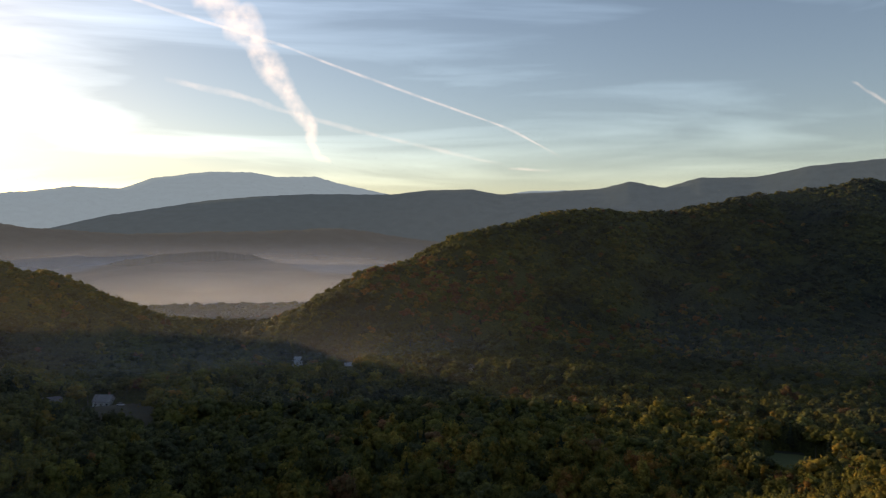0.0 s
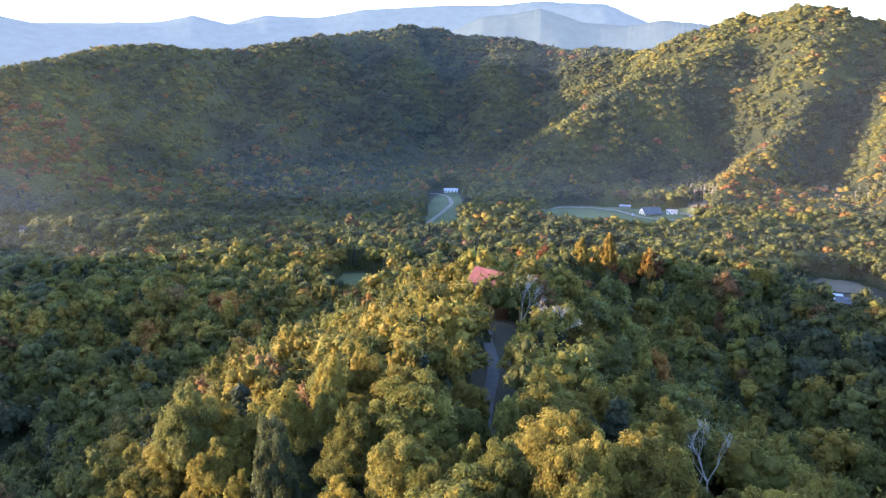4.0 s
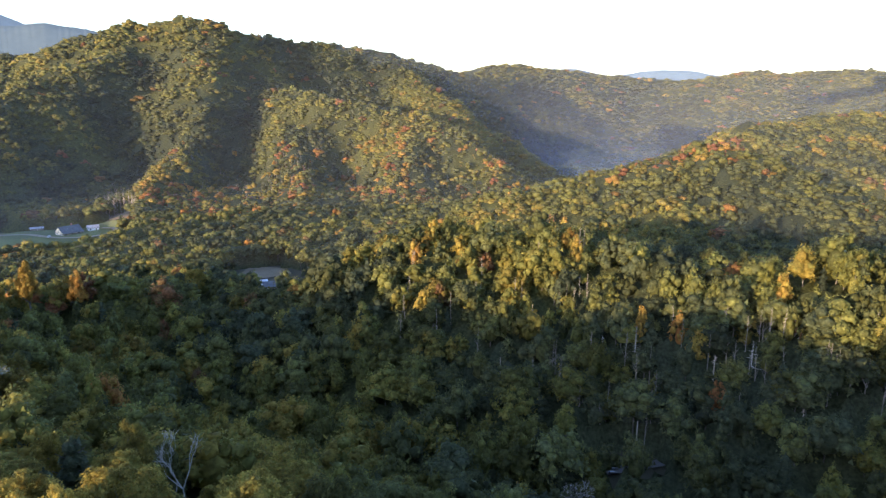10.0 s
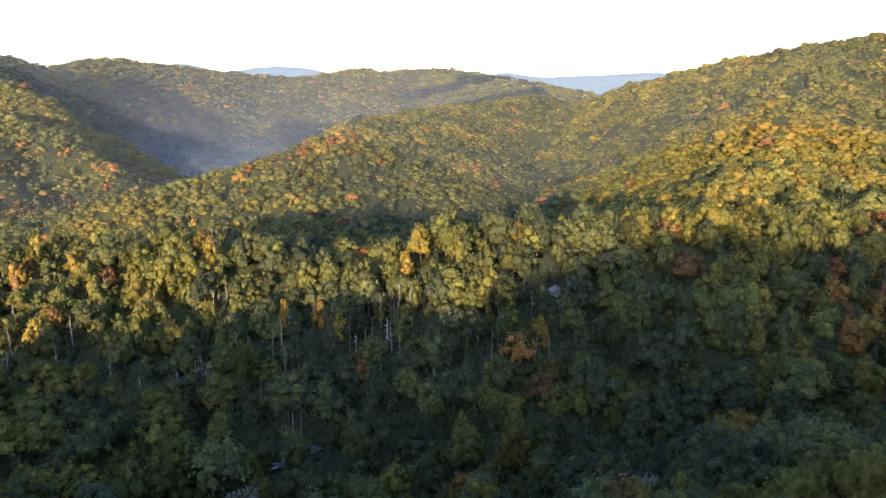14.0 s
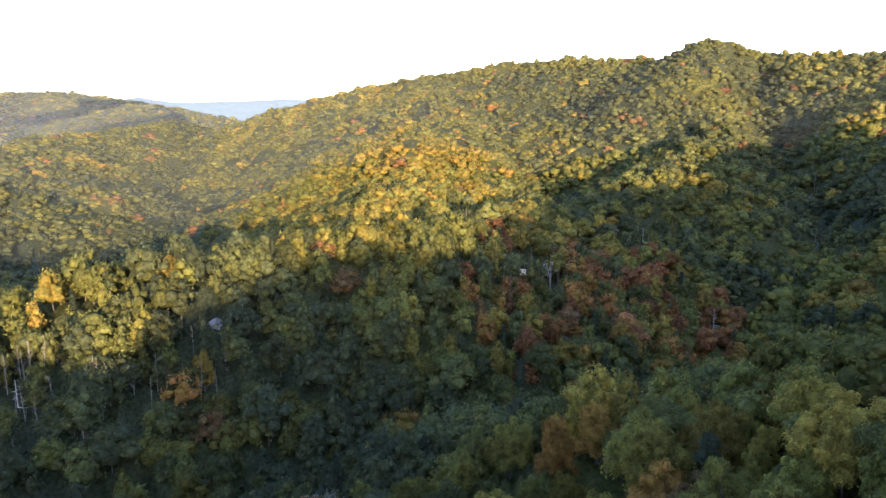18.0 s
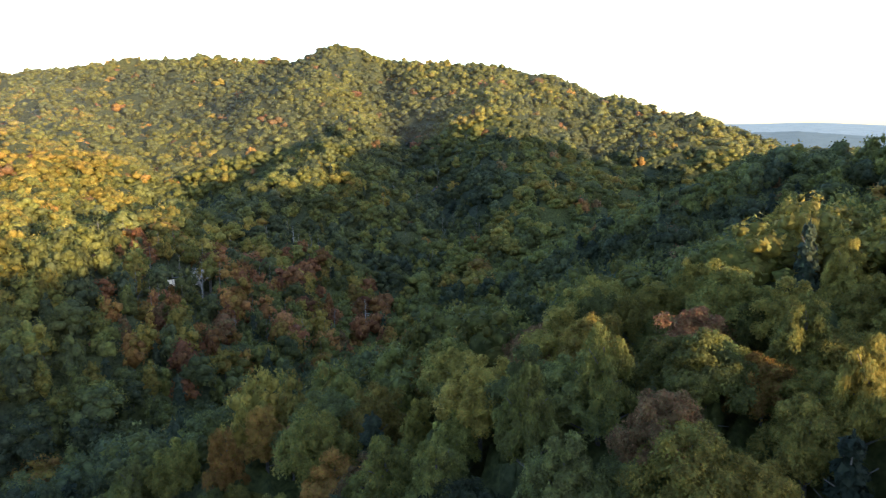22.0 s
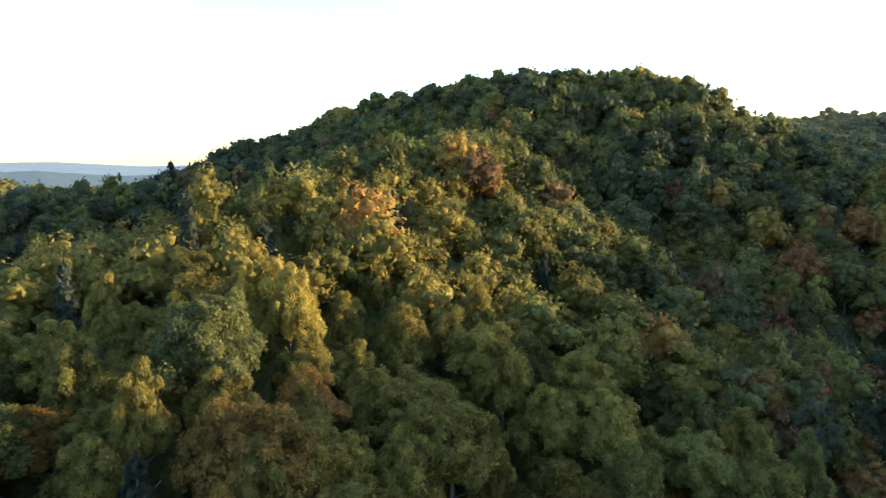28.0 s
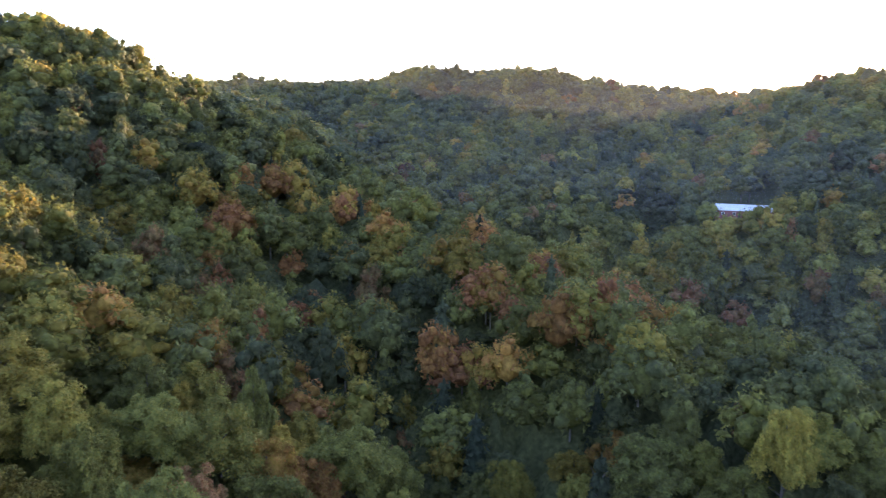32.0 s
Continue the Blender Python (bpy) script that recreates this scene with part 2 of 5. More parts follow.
CRESTS = [
    # steepness, rounding, crest
    (0.62, 25, [(11.3, 620, 31), (8.6, 650, 55), (4.9, 700, 74), (1.2, 740, 88), (-2.6, 790, 113), (-5.4, 830, 126), (-9, 870, 138), (-11.8, 900, 142),
                (-16.7, 980, 143), (-23.1, 1030, 164), (-30.5, 1100, 185), (-33, 1120, 185), (-37.3, 1100, 174), (-40.8, 1080, 166), (-44.8, 1050, 153), (-49.2, 1020, 151)]),
    (0.6, 12, [(-7, 840, 132), (-3, 740, 78), (1, 660, 28)]),
    (0.6, 12, [(-15.1, 960, 136), (-14.1, 850, 82), (-12.1, 740, 22)]),
    (0.6, 12, [(-24.3, 1030, 160), (-23.3, 900, 95), (-21.3, 760, 21)]),
    (0.6, 12, [(-32.5, 1110, 180), (-30.5, 970, 111), (-28.4, 830, 36), (-27.4, 760, 11)]),
    (0.6, 12, [(-38.5, 1090, 167), (-37.5, 960, 101), (-36.5, 820, 31)]),
    (0.85, 15, [(-49.2, 1000, 150), (-52.2, 980, 170), (-55.7, 960, 186), (-59.4, 950, 198), (-61.6, 940, 192), (-64, 960, 181), (-66.7, 1000, 180),
                (-69.8, 1020, 174), (-73.4, 1055, 168), (-76.9, 1080, 157), (-79.5, 1100, 142), (-81.3, 1130, 137)]),
    (0.8, 12, [(-58.5, 930, 182), (-50.6, 860, 129), (-47, 800, 98), (-43.4, 740, 67), (-41.8, 700, 45)]),
    (0.8, 12, [(-60.3, 940, 183), (-61.8, 860, 132), (-60, 760, 70), (-56.9, 690, 41), (-54.5, 630, 18)]),
    (0.8, 12, [(-61.9, 930, 182), (-66.2, 860, 119), (-70.7, 800, 101), (-75.2, 780, 89), (-80.1, 760, 73), (-83.2, 720, 41)]),
    (0.8, 12, [(-66, 860, 117), (-66.5, 760, 69), (-68, 660, 25)]),
    (0.8, 12, [(-73.9, 1050, 165), (-77.8, 950, 121), (-81.7, 880, 81), (-85.7, 840, 37)]),
    (0.8, 12, [(-76.9, 780, 86), (-75.9, 700, 50), (-74.9, 640, 20)]),
    (0.75, 20, [(-81.3, 1300, 150), (-83.7, 1350, 161), (-87, 1400, 158), (-91.6, 1480, 147), (-95.5, 1500, 139), (-98.5, 1500, 136),
                (-102, 1600, 157), (-105.2, 1700, 154), (-108.3, 1700, 163), (-111.9, 1600, 151), (-116.2, 1400, 125), (-120.2, 1100, 106)]),
    (0.42, 20, [(-82.4, 480, 23), (-85.9, 520, 37), (-90.3, 540, 46), (-95.7, 560, 55), (-101.2, 620, 71), (-104.3, 700, 81), (-107.5, 800, 87), (-112, 900, 93), (-116.2, 950, 103)]),
    (0.45, 12, [(-74.4, 300, 39), (-78.7, 290, 50), (-84, 280, 51), (-91.9, 265, 50), (-98.3, 250, 50), (-105.3, 245, 54), (-110, 245, 57), (-116.8, 250, 60),
               (-123.2, 260, 61), (-129.2, 272, 64), (-135.6, 290, 62), (-139.7, 320, 62), (-144.9, 390, 64)]),
    (0.52, 20, [(-120.5, 900, 98), (-124.4, 880, 118), (-128.1, 850, 133), (-131.5, 820, 140), (-140.4, 780, 161), (-144, 760, 163), (-149, 740, 163), (-153.4, 720, 160),
                (-157.3, 700, 174), (-160.8, 690, 158), (-164.1, 680, 158), (-169.3, 670, 156), (-172.6, 660, 148), (-175.5, 650, 136), (-178.5, 630, 126)]),
    (0.40, 20, [(-178.5, 630, 126), (-183.3, 600, 111), (-186.1, 600, 97), (-187.9, 620, 87), (-191.4, 650, 80), (-196.3, 650, 83), (-202.2, 660, 76)]),
    (0.42, 25, [(-137.7, 760, 148), (-135.8, 560, 93), (-134.9, 430, 69), (-132.1, 340, 61)]),
    (0.5, 15, [(-159.1, 700, 159), (-158.4, 560, 113), (-155.9, 450, 80), (-149.5, 380, 62)]),
    (0.5, 15, [(-169.3, 670, 154), (-169.9, 520, 110), (-172.6, 420, 70)]),
    (0.5, 15, [(-191.5, 330, 90), (-198.1, 300, 94), (-204.7, 330, 107), (-208.2, 350, 115), (-211.8, 360, 124), (-215.4, 360, 132), (-219.2, 350, 138), (-222.8, 345, 143),
               (-228.3, 335, 149), (-231.9, 330, 149), (-236.2, 325, 146), (-238.4, 330, 140), (-243.9, 340, 130), (-246.7, 350, 125), (-249.4, 420, 125)]),
    (0.5, 12, [(-230.1, 300, 134), (-228.8, 250, 117), (-224.7, 215, 111), (-221, 190, 110), (-215.3, 165, 105), (-207.3, 150, 99), (-201.6, 125, 93), (-196.3, 105, 88), (-191, 95, 83)]),
    (0.5, 12, [(-202.1, 150, 94), (-194.7, 120, 88), (-183.8, 105, 75), (-176.7, 100, 70), (-166.4, 100, 65), (-156, 105, 60), (-148.7, 115, 50)]),
    (0.5, 12, [(-236.8, 310, 127), (-250.1, 290, 106), (-258.8, 240, 87), (-268.1, 190, 79), (-276.7, 160, 72), (-285.9, 140, 69), (-296.1, 130, 66)]),
    # past bearing -298 the ridge is unseen, added to shape the morning shadow
    (0.5, 15, [(-246.6, 480, 134), (-250.3, 500, 137), (-255.4, 520, 138), (-258.1, 520, 141), (-264.4, 520, 153), (-267.1, 500, 148), (-273.1, 480, 145), (-278, 480, 143),
               (-280.7, 490, 137), (-284.9, 500, 134), (-289, 500, 131), (-292.4, 480, 137), (-295.6, 460, 139), (-298.5, 450, 141), (-302.8, 520, 132), (-307.8, 620, 120), (-313.9, 700, 106), (-320, 725, 98), (-324, 722, 94)]),
    # the first two points are unseen and belong to that added crest
    (0.5, 15, [(36, 722, 94), (33, 712, 86), (31, 708, 79), (29, 715, 65), (26, 720, 44), (20, 740, 24)]),
    (0.6, 16, [(-299.7, 60, 56), (-199.2, 60, 70), (-139.1, 45, 62), (-89.6, 35, 62), (-50.4, 60, 63), (-42.5, 100, 59), (-39.5, 150, 51), (-38.1, 228, 45), (-42.5, 280, 38), (-48.4, 305, 30), (-54.3, 315, 26), (-60.2, 330, 20)]),
    (0.6, 14, [(-50.4, 60, 63), (-24.3, 95, 60), (-29.4, 140, 54), (-34.5, 190, 48)]),
    (0.35, 15, [(33, 420, 24), (20, 440, 23), (5, 470, 21), (-10, 480, 18)]),
]


# ravines cut into the flanks: depth, half-width, line
HOLLOWS = [(24, 30, [(-57.5, 900), (-55.1, 820), (-54.7, 760), (-52.9, 690)]), (24, 28, [(-64.3, 890), (-63.3, 800), (-62.1, 720), (-60.7, 650)]),
           (18, 26, [(-71.2, 740), (-71.9, 660)]), (26, 40, [(-68, 930), (-71, 890), (-75.9, 880), (-80.3, 870)]), (24, 36, [(-19, 920), (-17.7, 800), (-16.6, 720)]),
           (26, 38, [(-27.3, 1000), (-26.4, 860), (-25.4, 760)]), (26, 40, [(-34.6, 1040), (-34.1, 900), (-33, 800)]), (22, 34, [(-41.5, 1020), (-41, 900)]),
           (15, 20, [(-160.4, 650), (-160.2, 590), (-164.4, 490), (-166.4, 400)])]


def crest_height(x, y, crest):
    """Height of the flank of one crest line over the plan points x, y."""
    k, w, pts = crest
    best = np.full(x.shape, -1e9)
    line = [(*spot(a, d), z) for a, d, z in pts]
    for (ax, ay, az), (bx, by, bz) in zip(line, line[1:]):
        dx, dy = bx - ax, by - ay
        t = np.clip(((x - ax) * dx + (y - ay) * dy) / (dx * dx + dy * dy), 0, 1)
        r = np.hypot(x - ax - t * dx, y - ay - t * dy)
        best = np.maximum(best, az + t * (bz - az) - k * (np.sqrt(r * r + w * w) - w))
    return best


def ripple(x, y, size, seed):
    """Smooth wandering values between about -1 and 1."""
    g = np.random.default_rng(seed)
    v = np.zeros_like(x)
    for _ in range(7):
        a, s, f = g.uniform(0, 6.283), g.uniform(0.6, 1.7) * 6.283 / size, g.uniform(0, 6.283)
        v += np.sin((x * np.cos(a) + y * np.sin(a)) * s + f)
    return v / 3.2


def land(x, y):
    """Height of the ground."""
    x, y = np.asarray(x, float), np.asarray(y, float)
    r = np.hypot(x, y)
    h = np.full(x.shape, 13.0) + 2 * ripple(x, y, 400, 3)
    top = np.maximum.reduce([crest_height(x, y, c) for c in CRESTS])
    h = np.where(top > h, np.maximum(h, top), h) + 6 * np.exp(-np.abs(top - h) / 7)
    for deep, wide, pts in HOLLOWS:
        cut = crest_height(x, y, (1.0, 1.0, [(a, d, 0) for a, d in pts]))
        h = h - np.minimum(deep * np.exp(-(cut / wide) ** 2), np.maximum(h - 16, 0) * 0.7)
    away = np.clip((h - 16) / 40, 0, 1) * np.clip(r / 300, 0.2, 1)
    h = h + away * (2.6 * ripple(x, y, 90, 5) + 1.2 * ripple(x, y, 38, 6))
    return h - 25 * np.clip((r - 1900) / 2000, 0, 1)


def grow(name, verts, quads, material, parent=None, smooth=False):
    """A mesh object from arrays of corners and faces of one size."""
    me = bpy.data.meshes.new(name)
    verts, quads = np.asarray(verts, np.float32), np.asarray(quads, np.int32)
    k = quads.shape[1]
    me.vertices.add(len(verts))
    me.vertices.foreach_set("co", verts.ravel())
    me.loops.add(quads.size)
    me.loops.foreach_set("vertex_index", quads.ravel())
    me.polygons.add(len(quads))
    me.polygons.foreach_set("loop_start", np.arange(0, quads.size, k, dtype=np.int32))
    me.polygons.foreach_set("use_smooth", np.full(len(quads), smooth))
    me.update(calc_edges=True)
    me.materials.append(material)
    ob = new(name, me)
    if parent:
        ob.parent = parent
    return ob


def sheet(rows, cols, wrap=False):
    """Faces of a grid of rows x cols corners."""
    i, j = np.meshgrid(np.arange(rows - 1), np.arange(cols if wrap else cols - 1), indexing="ij")
    a, b = (i * cols + j).ravel(), (i * cols + (j + 1) % cols).ravel()
    return np.stack([a, b, b + cols, a + cols], 1)


rings = np.concatenate([[0.05], np.arange(2, 1250, 10.0), np.geomspace(1260, 4900, 45)])
bear = np.radians(np.arange(0, 360, 0.75))
gr, gb = np.meshgrid(rings, bear, indexing="ij")
gx, gy = -np.sin(gb) * gr, np.cos(gb) * gr
ground = grow("ground", np.stack([gx, gy, land(gx, gy)], -1).reshape(-1, 3), sheet(len(rings), len(bear), True)[:, ::-1], M_LITTER, smooth=True)
tagged(ground, "brown leaf-strewn forest floor on hills and valleys", "ground", kind="structure")


# ---- far mountains ----
def mountain(name, label, crest, d, foot, material, seed, rough=1.0):
    """A far range: a jagged crest by bearing and angle of sight, with folded flanks that fall to its foot."""
    az = np.array([c[0] for c in crest])[::-1]
    el = np.array([c[1] for c in crest])[::-1]
    a = np.linspace(az[0], az[-1], 260)
    top = EYE + d * np.tan(np.radians(np.interp(a, az, el)))
    g = np.random.default_rng(seed)
    wob = np.convolve(g.normal(0, 1, 300), np.ones(7) / 7, "same")[20:280] + 0.4 * g.normal(0, 1, 260)
    v = []
    fold = np.convolve(np.interp(np.linspace(0, 1, 290), np.linspace(0, 1, 34), g.normal(0, 1, 34)), np.hanning(31) / 15.0, "valid")
    for k in range(15):
        s = (k - 4) / 10 if k >= 4 else (k - 4) / 4
        z = top + (foot - top) * abs(s) ** 1.1 + wob * d * 0.0007 * rough * max(0, 1 - abs(s) * 4)
        rr = d - 0.22 * d * max(s, 0) + 0.1 * d * max(-s, 0)
        rr = rr + fold * 0.006 * d * math.sin(min(abs(s), 1) * 2.6) * (1 + 0.3 * math.sin(k))
        v.append(np.stack([-np.sin(np.radians(a)) * rr, np.cos(np.radians(a)) * rr, z], -1))
    ob = grow(name, np.concatenate(v), sheet(15, 260), material, smooth=True)
    return tagged(ob, label, "mountain", kind="structure")


# haze painted on: each range glows in the colour of its air
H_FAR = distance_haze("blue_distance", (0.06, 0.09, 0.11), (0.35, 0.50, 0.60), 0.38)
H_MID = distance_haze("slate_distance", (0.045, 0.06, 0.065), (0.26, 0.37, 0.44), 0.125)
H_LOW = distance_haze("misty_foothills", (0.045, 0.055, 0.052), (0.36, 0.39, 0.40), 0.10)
H_EAST = distance_haze("hazy_distance", (0.045, 0.058, 0.06), (0.35, 0.47, 0.52), 0.16)
H_EAST_NEAR = distance_haze("hazy_foothills", (0.04, 0.052, 0.05), (0.31, 0.43, 0.48), 0.09)
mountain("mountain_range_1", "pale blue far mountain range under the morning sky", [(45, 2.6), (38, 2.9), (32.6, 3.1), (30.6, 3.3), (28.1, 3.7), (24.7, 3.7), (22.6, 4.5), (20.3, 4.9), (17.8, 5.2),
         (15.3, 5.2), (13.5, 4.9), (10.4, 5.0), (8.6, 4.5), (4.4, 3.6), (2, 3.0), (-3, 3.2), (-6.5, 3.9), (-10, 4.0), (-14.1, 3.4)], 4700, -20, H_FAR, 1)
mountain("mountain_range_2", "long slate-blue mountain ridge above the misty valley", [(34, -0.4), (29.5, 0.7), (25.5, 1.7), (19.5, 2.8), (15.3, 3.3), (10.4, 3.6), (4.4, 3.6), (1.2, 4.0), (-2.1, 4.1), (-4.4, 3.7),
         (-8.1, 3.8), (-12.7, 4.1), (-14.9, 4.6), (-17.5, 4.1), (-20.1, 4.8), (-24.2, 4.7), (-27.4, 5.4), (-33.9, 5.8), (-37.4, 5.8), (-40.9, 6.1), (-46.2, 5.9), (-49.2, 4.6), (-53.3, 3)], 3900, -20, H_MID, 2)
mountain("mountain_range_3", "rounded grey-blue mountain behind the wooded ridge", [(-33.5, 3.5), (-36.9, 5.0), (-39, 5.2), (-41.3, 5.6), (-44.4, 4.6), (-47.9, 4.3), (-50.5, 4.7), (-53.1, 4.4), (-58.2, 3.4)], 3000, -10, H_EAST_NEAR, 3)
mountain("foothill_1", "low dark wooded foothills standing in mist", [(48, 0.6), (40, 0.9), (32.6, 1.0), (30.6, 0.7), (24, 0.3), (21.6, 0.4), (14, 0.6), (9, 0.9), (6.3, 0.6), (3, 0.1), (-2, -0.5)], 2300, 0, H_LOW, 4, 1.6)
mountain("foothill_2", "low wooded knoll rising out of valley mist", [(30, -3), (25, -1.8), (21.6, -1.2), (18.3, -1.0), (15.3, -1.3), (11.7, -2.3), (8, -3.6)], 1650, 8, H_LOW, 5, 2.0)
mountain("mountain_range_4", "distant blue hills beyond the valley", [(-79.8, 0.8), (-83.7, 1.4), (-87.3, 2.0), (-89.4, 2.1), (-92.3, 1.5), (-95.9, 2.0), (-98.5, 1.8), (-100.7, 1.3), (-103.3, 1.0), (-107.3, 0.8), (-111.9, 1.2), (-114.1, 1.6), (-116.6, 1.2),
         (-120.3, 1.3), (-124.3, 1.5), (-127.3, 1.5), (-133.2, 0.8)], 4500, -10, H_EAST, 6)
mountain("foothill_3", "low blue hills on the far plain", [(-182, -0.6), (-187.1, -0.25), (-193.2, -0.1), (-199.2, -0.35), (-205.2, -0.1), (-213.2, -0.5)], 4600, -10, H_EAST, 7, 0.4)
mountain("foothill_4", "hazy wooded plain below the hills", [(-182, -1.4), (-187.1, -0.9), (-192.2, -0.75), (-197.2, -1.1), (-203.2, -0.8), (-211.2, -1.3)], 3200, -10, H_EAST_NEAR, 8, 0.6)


# ---- forest ----
def ball(level):
    """Corners and triangles of a round hull."""
    bm = bmesh.new()
    bmesh.ops.create_icosphere(bm, subdivisions=level, radius=1)
    bm.verts.index_update()
    v = np.array([list(p.co) for p in bm.verts])
    f = np.array([[p.index for p in q.verts] for q in bm.faces])
    bm.free()
    return v, f


def sprays(g, c, nrm, big):
    """Loose three-cornered leaf sprays at the places c, facing nrm."""
    n = len(c)
    nrm = nrm / np.linalg.norm(nrm, axis=1)[:, None]
    t = np.cross(nrm, g.normal(0, 1, (n, 3)))
    t /= np.linalg.norm(t, axis=1)[:, None]
    b = np.cross(nrm, t)
    tri = np.zeros((n, 3, 3))
    for m in range(3):
        an = m * 2.094 + g.uniform(-0.5, 0.5, n)
        tri[:, m] = c + (t * np.cos(an)[:, None] + b * np.sin(an)[:, None]) * (big * g.uniform(0.7, 1.25, n))[:, None]
    return tri.reshape(-1, 3), np.arange(n * 3).reshape(-1, 3)


def pine_crown(g, cards, size):
    """Tiers of drooping needle sprays round a dark cone."""
    n = cards + 30
    h = g.random(n) ** 1.25
    a = g.uniform(0, 6.283, n)
    tier = np.floor(h * 7) / 7
    r = (1 - tier) ** 0.75 * g.uniform(0.25, 1.0, n) + 0.05
    c = np.stack([np.cos(a) * r, np.sin(a) * r, tier * 2.5 - 0.9 - 0.28 * r + g.normal(0, 0.05, n)], 1)
    nrm = np.stack([np.cos(a) * 0.5, np.sin(a) * 0.5, np.ones(n)], 1) + g.normal(0, 0.25, (n, 3))
    an = np.arange(8) * 0.785
    core = np.concatenate([np.stack([np.cos(an) * q, np.sin(an) * q, np.full(8, h0)], 1) for q, h0 in ((0.62, -0.85), (0.4, 0.1), (0.03, 1.5))])
    cf = np.array([t for row in (0, 8) for i in range(8) for t in ((row + i, row + (i + 1) % 8, row + 8 + i), (row + (i + 1) % 8, row + 8 + (i + 1) % 8, row + 8 + i))])
    v, f = sprays(g, c, nrm, size * 1.5 * g.uniform(0.7, 1.3, n))
    return np.concatenate([core, v]), np.concatenate([cf, f + len(core)])


def leaf_cloud(seed, level, lobes, cards, size, shape, solid=0.9, loose=0.0):
    """One crown of about unit radius: boughs of foliage at different heights with gaps between them, and leaf sprays
    over their outer skin. Corners and triangles."""
    g = np.random.default_rng(seed)
    if shape == "pine":
        return pine_crown(g, cards, size)
    k = np.arange(lobes)
    z = 1 - 1.2 * (k + 0.4) / lobes
    a = k * 2.39996 + g.uniform(-0.5, 0.5, lobes)
    q = np.sqrt(np.maximum(0, 1 - z * z))
    heads = np.stack([np.cos(a) * q, np.sin(a) * q, z], 1)
    lean = g.uniform(-0.12, 0.12, 2)
    mid = heads * g.uniform(0.54 - loose * 0.5, 0.76 + loose * 1.6, lobes)[:, None]
    mid[:, :2] += lean * (mid[:, 2:3] + 0.4)
    wide = (11 / lobes) ** 0.4 * (g.uniform(0.36, 0.54, lobes) if not loose else g.uniform(0.26, 0.62, lobes))
    if loose:
        gone = g.random(lobes) < 0.16
        gone[:3] = False
        heads, mid, wide = heads[~gone], mid[~gone], wide[~gone]
        lobes = len(wide)
    flat = (0.36, 0.5) if shape == "tall" else (0.5, 0.74)
    vs, fs, start = [], [], 0
    bv, bf = ball(level)
    core = bv * np.array([0.62, 0.62, 0.56]) * (0.5 + solid / 2)
    parts = [(core, bf)] if lobes > 6 else []
    for m, w, h in zip(mid, wide, heads):
        lump = bv * (1 + np.clip(g.normal(0, 0.16, len(bv)), -0.3, 0.3))[:, None] * [w * solid, w * solid, w * solid * g.uniform(*flat)] + m
        out = (lump[bf].mean(1) - m) @ h > -0.35 * w * solid
        parts.append((lump, bf[out & (lump[bf][:, :, 2].mean(1) > -0.5)]))
    for v, f in parts:
        vs.append(v)
        fs.append(f + start)
        start += len(v)
    own = g.integers(0, lobes, cards)
    d = heads[own] * 0.75 + g.normal(0, 0.75, (cards, 3)) + [0, 0, 0.2]
    d /= np.linalg.norm(d, axis=1)[:, None]
    c = mid[own] + d * (wide[own] * g.uniform(0.7 - loose, 1.3 + loose, cards))[:, None] * [1, 1, flat[1]]
    v, f = sprays(g, c, d * 0.7 + g.normal(0, 0.5, (cards, 3)) + [0, 0, 0.5], size * g.uniform(0.55, 1.45, cards))
    vs.append(v)
    fs.append(f + start)
    v = np.concatenate(vs)
    v[:, :2] *= (0.86 - 0.28 * v[:, 2:3]) if shape == "tall" else (0.94 - 0.13 * v[:, 2:3])
    used, f = np.unique(np.concatenate(fs), return_inverse=True)
    return v[used], f.reshape(-1, 3)


def patch(az, d, across, along):
    return (*spot(az, d), radians(az), across, along)


def inside(x, y, p, grow_by=0.0):
    px, py, a, w, l = p
    u = (x - px) * math.cos(a) + (y - py) * math.sin(a)
    v = -(x - px) * math.sin(a) + (y - py) * math.cos(a)
    return (u / (w + grow_by)) ** 2 + (v / (l + grow_by)) ** 2 < 1


# open ground: fields, yards and the lanes' first lines of sight
CLEARINGS = [patch(-48.9, 600, 62, 30), patch(-43.5, 580, 50, 18), patch(-34.2, 620, 20, 75), patch(-33.6, 535, 15, 60), patch(-26.7, 362, 13, 36), patch(-51.1, 560, 38, 30), patch(-54.1, 640, 11, 24), patch(-66.4, 338, 15, 44), patch(-65.5, 390, 30, 34), patch(-64.1, 430, 20, 20),
             patch(-37.6, 209, 8, 14), patch(-33, 222, 7, 10), patch(-38.2, 142, 2.4, 46), patch(-40.7, 182, 6, 12), patch(-57.2, 102, 4, 10), patch(-47.5, 545, 62, 40), patch(-40.7, 290, 7, 16), patch(-45.1, 158, 5, 9), patch(-68.3, 246, 3, 8),
             patch(-106.9, 222, 2, 3), patch(-118.5, 224, 3, 3), patch(-144.4, 290, 11, 12), patch(-164.8, 466, 3, 7), patch(-289.7, 333, 13, 10), patch(-95, 172, 7, 5)]
CLEARINGS += [patch(-47.8, 288, 17, 9), patch(-40.7, 286, 8, 15), patch(26, 430, 11, 50), patch(29.5, 420, 10, 45), patch(24.5, 412, 13, 40), patch(11.8, 525, 7, 45), patch(-2.3, 510, 7, 45), patch(7.7, 510, 7, 45), patch(-25.4, 430, 14, 10)]
